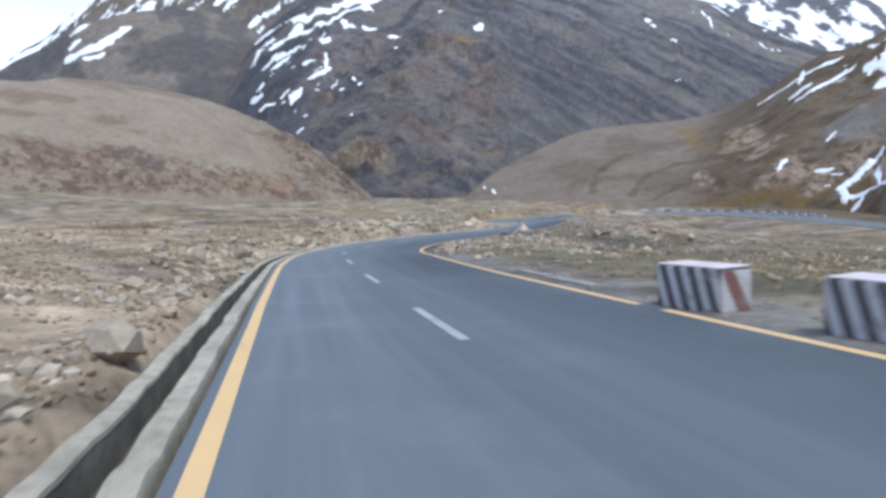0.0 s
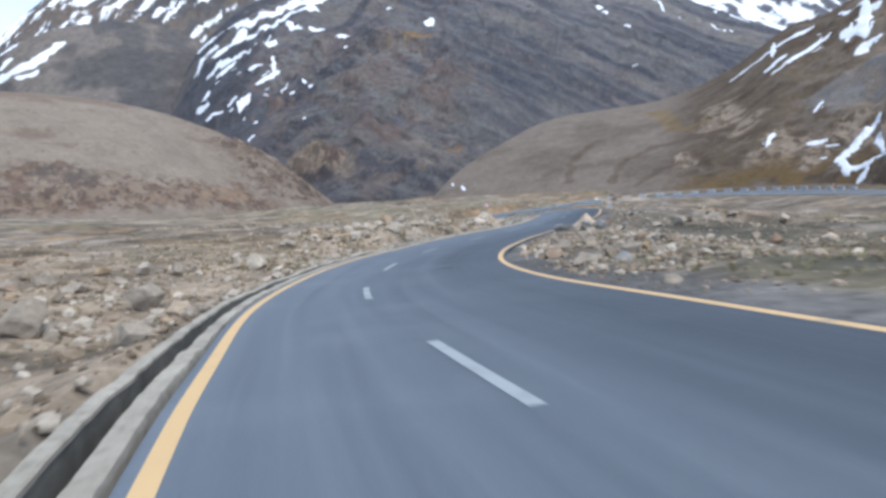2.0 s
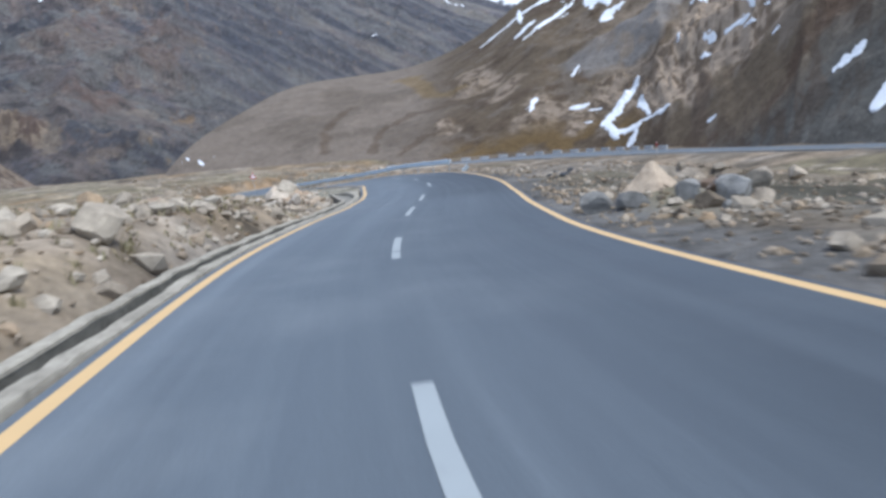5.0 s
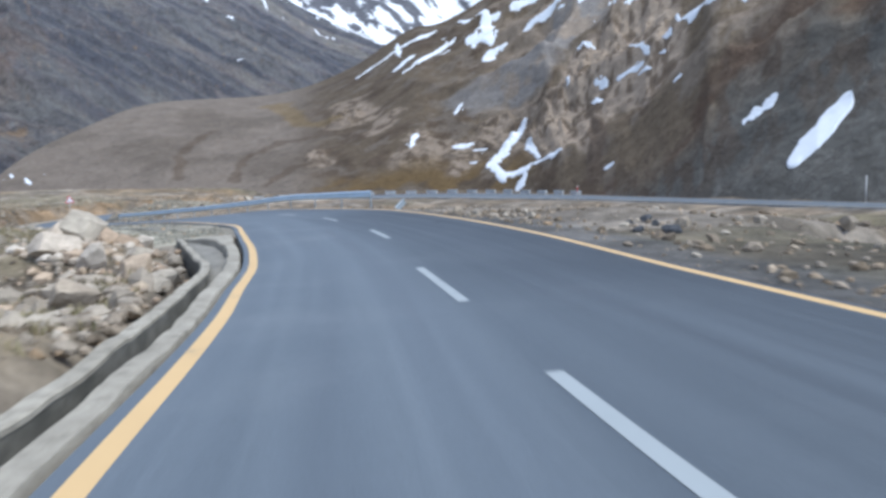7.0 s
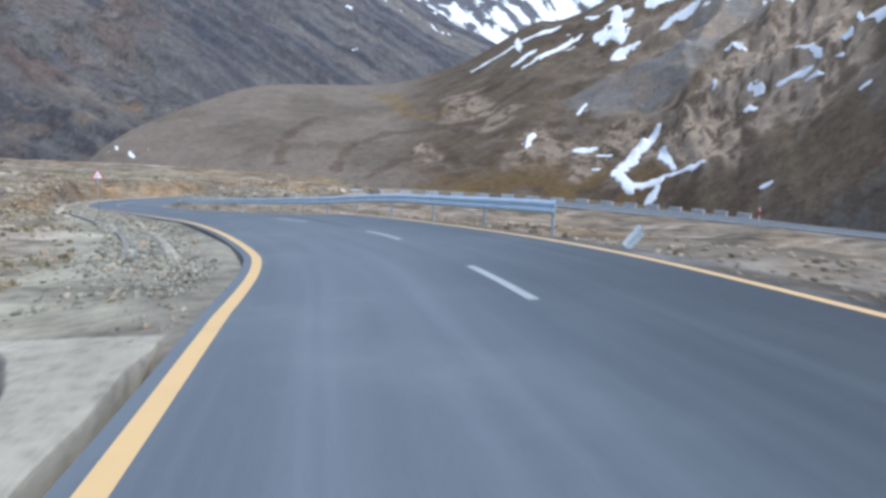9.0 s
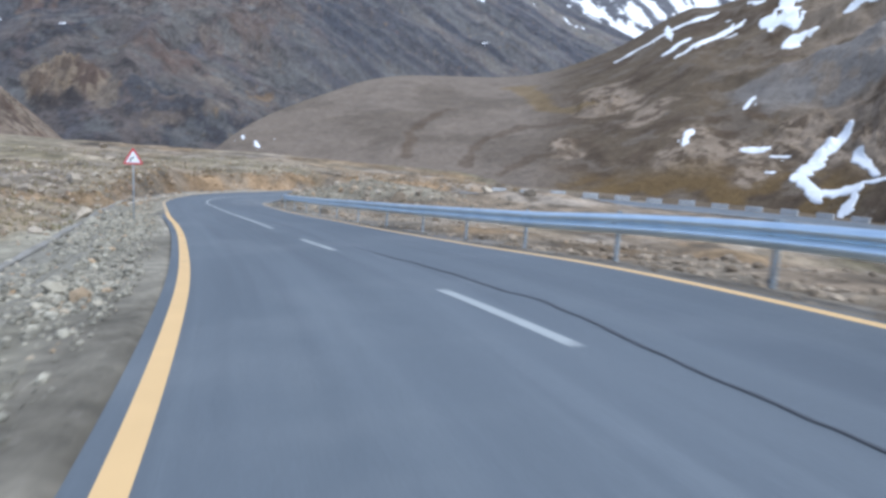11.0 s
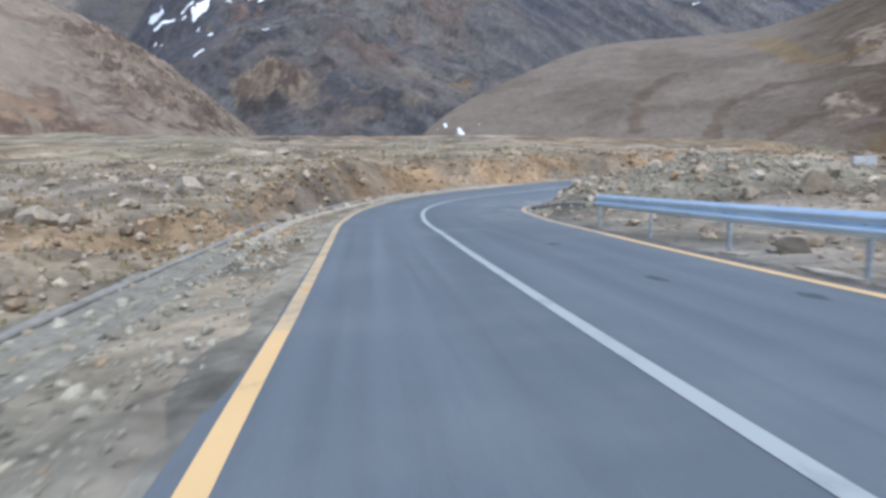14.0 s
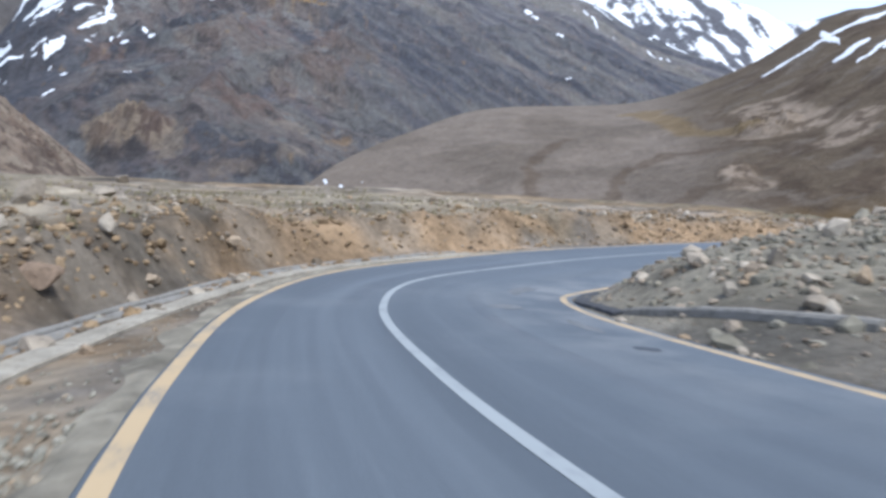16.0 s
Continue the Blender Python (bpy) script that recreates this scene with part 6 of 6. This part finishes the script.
def places(s0, s1, a, b, count):
    """Random places beside the road, gathered in drifts: x and y."""
    s, lat = rng.uniform(s0, s1, count * 4), rng.uniform(min(a, b), max(a, b), count * 4)
    x = np.interp(s, RUN, ROAD[:, 0]) + lat * np.interp(s, RUN, RIGHT[:, 0])
    y = np.interp(s, RUN, ROAD[:, 1]) + lat * np.interp(s, RUN, RIGHT[:, 1])
    _, l2, _, _ = road_frame(x, y)
    keep = (np.abs(l2) > min(abs(a), abs(b)) - 0.15) & (rng.uniform(0, 1, len(x)) < 0.25 + 0.75 * smooth(-0.15, 0.3, fbm(x / 6, y / 6, 3, 88)))
    return x[keep][:count], y[keep][:count]


for (s0, s1), (a, b), count, size in scatter:
    for x, y in zip(*places(s0, s1, a, b, count)):
        boulder(float(x), float(y), size * random.uniform(0.6, 1.4), random.choice(["grey", "grey", "grey", "pale", "rust" if a < 0 else "slate"]), sink=0.27)


def loose_stones(x, y, size, mat, label, lift=0.13):
    """Very many small stones in one mesh, each a crooked twenty-sided lump."""
    bm = bmesh.new()
    bmesh.ops.create_icosphere(bm, subdivisions=1, radius=0.5)
    ball = np.array([v.co[:] for v in bm.verts])
    faces = np.array([[v.index for v in f.verts] for f in bm.faces])
    bm.free()
    n = len(x)
    z = ground_height(x, y)
    grow = size * np.exp(rng.normal(0, 0.45, n))
    shape = ball[None] * rng.uniform(0.68, 1.25, (n, 12, 1))
    shape = shape * np.stack([np.ones(n), rng.uniform(0.6, 1, n), rng.uniform(0.45, 0.85, n)], 1)[:, None]
    turn, tip = rng.uniform(0, 2 * np.pi, n)[:, None], rng.normal(0, 0.35, n)[:, None]
    px, py, pz = shape[..., 0], shape[..., 1], shape[..., 2]
    px, pz = px * np.cos(tip) - pz * np.sin(tip), px * np.sin(tip) + pz * np.cos(tip)
    px, py = px * np.cos(turn) - py * np.sin(turn), px * np.sin(turn) + py * np.cos(turn)
    v = np.stack([px, py, pz + lift], -1) * grow[:, None, None] + np.stack([x, y, z], -1)[:, None]
    f = faces[None] + 12 * np.arange(n)[:, None, None]
    ob = link("loose_stones", v.reshape(-1, 3), f.reshape(-1, 3), mat, smooth_faces=False)
    return tagged(ob, label, "stones", kind="stuff")


loose_stones(rng.normal(1.4, 0.9, 320), rng.normal(97.5, 4.0, 320), 0.2, ORANGE_STONE, "tan and orange stones heaped beside the drain")
for s0, s1, a, b, count, size, mat, label in [
        (-8, 103, -4.95, -14, 5200, 0.085, STONE, "loose grey-brown stones scattered above the drain"),
        (-5, 100, -5.1, -12, 950, 0.25, PALE_STONE, "pale broken stones lying above the drain"),
        (-5, 130, -13, -42, 2600, 0.2, STONE, "loose stones strewn over the brown slope"),
        (-5, 40, 4.2, 22, 1000, 0.1, STONE, "small stones on the dry plain"),
        (38, 105, 3.95, 15, 2600, 0.14, STONE, "dark rubble along the inner edge of the bend"),
        (104, 215, -6.8, -24, 900, 0.24, PALE_STONE, "pale stones strewn behind the gutter"),
        (38, 105, 4.3, 14, 500, 0.2, PALE_STONE, "pale broken stones among the rubble"),
        (30, 112, 15, 50, 1700, 0.22, STONE, "stones scattered over the dry plain"),
        (104, 182, -3.9, -9, 2600, 0.06, GREY_STONE, "fine gravel on the road's shoulder"),
        (108, 176, -4.0, -5.5, 2200, 0.055, GREY_STONE, "gravel clods on the road's shoulder"),
        (60, 93, -4.95, -12, 1300, 0.15, STONE, "grey-brown stones on the bank above the drain"),
        (60, 93, -5.1, -12, 420, 0.36, PALE_STONE, "pale broken stones on the bank above the drain"),
        (108, 150, -4.2, -6.4, 2200, 0.075, GREY_STONE, "small grey-green stones on the road's shoulder"),
        (112, 172, -4.5, -6.4, 2600, 0.1, GREY_STONE, "grey-green rubble on the sloping shoulder"),
        (104, 184, -7, -32, 1500, 0.16, STONE, "stones strewn behind the gutter"),
        (162, 228, -4.2, -22, 2600, 0.14, STONE, "stones on the ochre cut bank"),
        (105, 182, 4.5, 16, 2200, 0.12, STONE, "stones behind the crash barrier"),
        (-8, 200, 3.66, 4.6, 2200, 0.035, STONE, "chippings along the edge of the asphalt"),
        (104, 200, -3.9, -4.8, 2600, 0.04, GREY_STONE, "chippings along the shoulder")]:
    loose_stones(*places(s0, s1, a, b, count), size, mat, label)
GREEN_CLOD = stone("grey_clod", (0.25, 0.226, 0.175), (0.19, 0.171, 0.13), (0.12, 0.107, 0.082), 3.0)
CLOD = stone("earth_clod", (0.25, 0.19, 0.13), (0.2, 0.15, 0.1), (0.125, 0.095, 0.066), 3.0)
OCHRE_CLOD = stone("ochre_clod", (0.3, 0.215, 0.13), (0.235, 0.16, 0.09), (0.14, 0.095, 0.06), 3.0)
for s0, s1, a, b, count, size, mat, label in [
        (-6, 103, -5.0, -16, 3000, 0.17, CLOD, "brown earth clods above the drain"),
        (38, 106, 4.0, 13, 1800, 0.15, CLOD, "dark earth clods among the rubble"),
        (110, 200, -6.8, -22, 1500, 0.15, CLOD, "brown earth clods behind the gutter"),
        (168, 228, -4.9, -9.5, 3800, 0.15, OCHRE_CLOD, "ochre clods of the broken cut bank")]:
    loose_stones(*places(s0, s1, a, b, count), size, mat, label, lift=0.0)
x, y = rng.normal(20, 5.5, 1500), rng.normal(179.5, 4.5, 1500)
_, lat, _, _ = road_frame(x, y)
loose_stones(x[lat > 3.9], y[lat > 3.9], 0.17, GREEN_CLOD, "grey-green earth clods on the rubble heap", lift=0.0)
x, y = rng.normal(19.5, 5.5, 1100), rng.normal(179.5, 4.2, 1100)
_, lat, _, _ = road_frame(x, y)
keep = lat > 3.8
loose_stones(x[keep], y[keep], 0.11, STONE, "grey rubble heaped inside the bend")
loose_stones(x[keep][:100], y[keep][:100] + 0.3, 0.32, PALE_STONE, "pale stones on the rubble heap")


# ---- broken edging round the inside of the bend ----
def low_strip(points, width, height, mat, label, category):
    """A worn strip of concrete or tar that lies on the ground along a few points."""
    way = spline(points, step=0.35)[0]
    t = np.gradient(way, axis=0)
    t /= np.linalg.norm(t, axis=1)[:, None]
    loops = []
    for k, (p, d) in enumerate(zip(way, t)):
        n = np.array([d[1], -d[0]])
        wide = width * (1 + 0.25 * float(fbm(k * 0.3, 0.7, 3, 8)))
        z = float(ground_height(np.array([p[0]]), np.array([p[1]]))[0])
        h = height * (1 + 0.35 * float(fbm(k * 0.4, 2.7, 3, 9)))
        loops.append([(p[0] + n[0] * a * wide, p[1] + n[1] * a * wide, z + b * h) for a, b in ((-0.5, -2), (-0.5, 0.7), (-0.38, 1), (0.38, 0.95), (0.5, 0.6), (0.5, -2))])
    return tagged(part("broken_edging", sweep(None, loops), mat, None), label, category)


low_strip([(12.6, 179.3), (12.8, 178.2), (13.1, 176.8), (13.5, 175.4), (14.1, 174.2)], 0.26, 0.13, DUSTY_CONCRETE, "worn length of concrete edging half buried in the rubble", "kerb")
low_strip([tuple(on_road(s, 4.05 + 0.1 * math.sin(s))[:2]) for s in np.arange(183.0, 197.0, 2.0)], 0.4, 0.08, TAR_CRUST, "dark crust of broken asphalt along the inner edge", "asphalt edge")
low_strip([tuple(on_road(s, 4.1)[:2]) for s in (15.5, 17.0, 18.6)], 0.34, 0.05, DUSTY_CONCRETE, "flat slab of broken concrete lying beside the asphalt", "concrete slab")
low_strip([tuple(on_road(s, 4.15)[:2]) for s in (18.9, 20.4, 21.7)], 0.32, 0.06, DUSTY_CONCRETE, "grey slab of debris lying beside the asphalt", "debris")


# ---- dry grass ----
def grass_stuff():
    m, n, l, b = material("dry_grass", 0.9)
    g = n.new("ShaderNodeNewGeometry")
    l.new(ramp(n, l, g.outputs["Random Per Island"], [(0.0, (0.22, 0.18, 0.1)), (0.5, (0.29, 0.235, 0.135)), (1.0, (0.2, 0.185, 0.095))]), b.inputs["Base Color"])
    return m


def tufts(x, y, size, label):
    """Low tufts of dry grass, each a handful of bent blades, in one mesh."""
    blades = 9
    x, y = np.repeat(x, blades), np.repeat(y, blades)
    n = len(x)
    turn, lean, tall = rng.uniform(0, 2 * np.pi, n), rng.uniform(0.2, 0.9, n), size * rng.uniform(0.5, 1.2, n)
    bx, by = x + rng.normal(0, 0.3 * size, n), y + rng.normal(0, 0.3 * size, n)
    z = ground_height(bx, by)
    c, d, w = np.cos(turn), np.sin(turn), 0.09 * size
    left = np.stack([bx - d * w, by + c * w, z - 0.01], 1)
    right = np.stack([bx + d * w, by - c * w, z - 0.01], 1)
    mid_l = np.stack([bx + c * lean * tall * 0.4 - d * w * 0.8, by + d * lean * tall * 0.4 + c * w * 0.8, z + 0.65 * tall], 1)
    mid_r = np.stack([bx + c * lean * tall * 0.4 + d * w * 0.8, by + d * lean * tall * 0.4 - c * w * 0.8, z + 0.65 * tall], 1)
    tip = np.stack([bx + c * lean * tall, by + d * lean * tall, z + 0.95 * tall], 1)
    v = np.stack([left, right, mid_r, mid_l, tip], 1).reshape(-1, 3)
    k = 5 * np.arange(n)[:, None]
    faces = [tuple(q) for q in k + np.array([[0, 1, 2, 3]])] + [tuple(q) for q in k + np.array([[3, 2, 4]])]
    return tagged(link("dry_grass", v, faces, GRASS, smooth_faces=False), label, "grass", kind="stuff")


GRASS = grass_stuff()
for s0, s1, a, b, count, size, label in [(106, 205, -6.9, -34, 3600, 0.17, "tufts of dry grass behind the gutter"), (-5, 60, 5.5, 34, 2200, 0.14, "tufts of dry grass on the plain"),
                                         (-5, 104, -9, -40, 2600, 0.15, "tufts of dry grass on the stony slope"), (58, 94, -5.3, -12, 900, 0.19, "tufts of dry grass on the bank above the drain")]:
    tufts(*places(s0, s1, a, b, count), size, label)
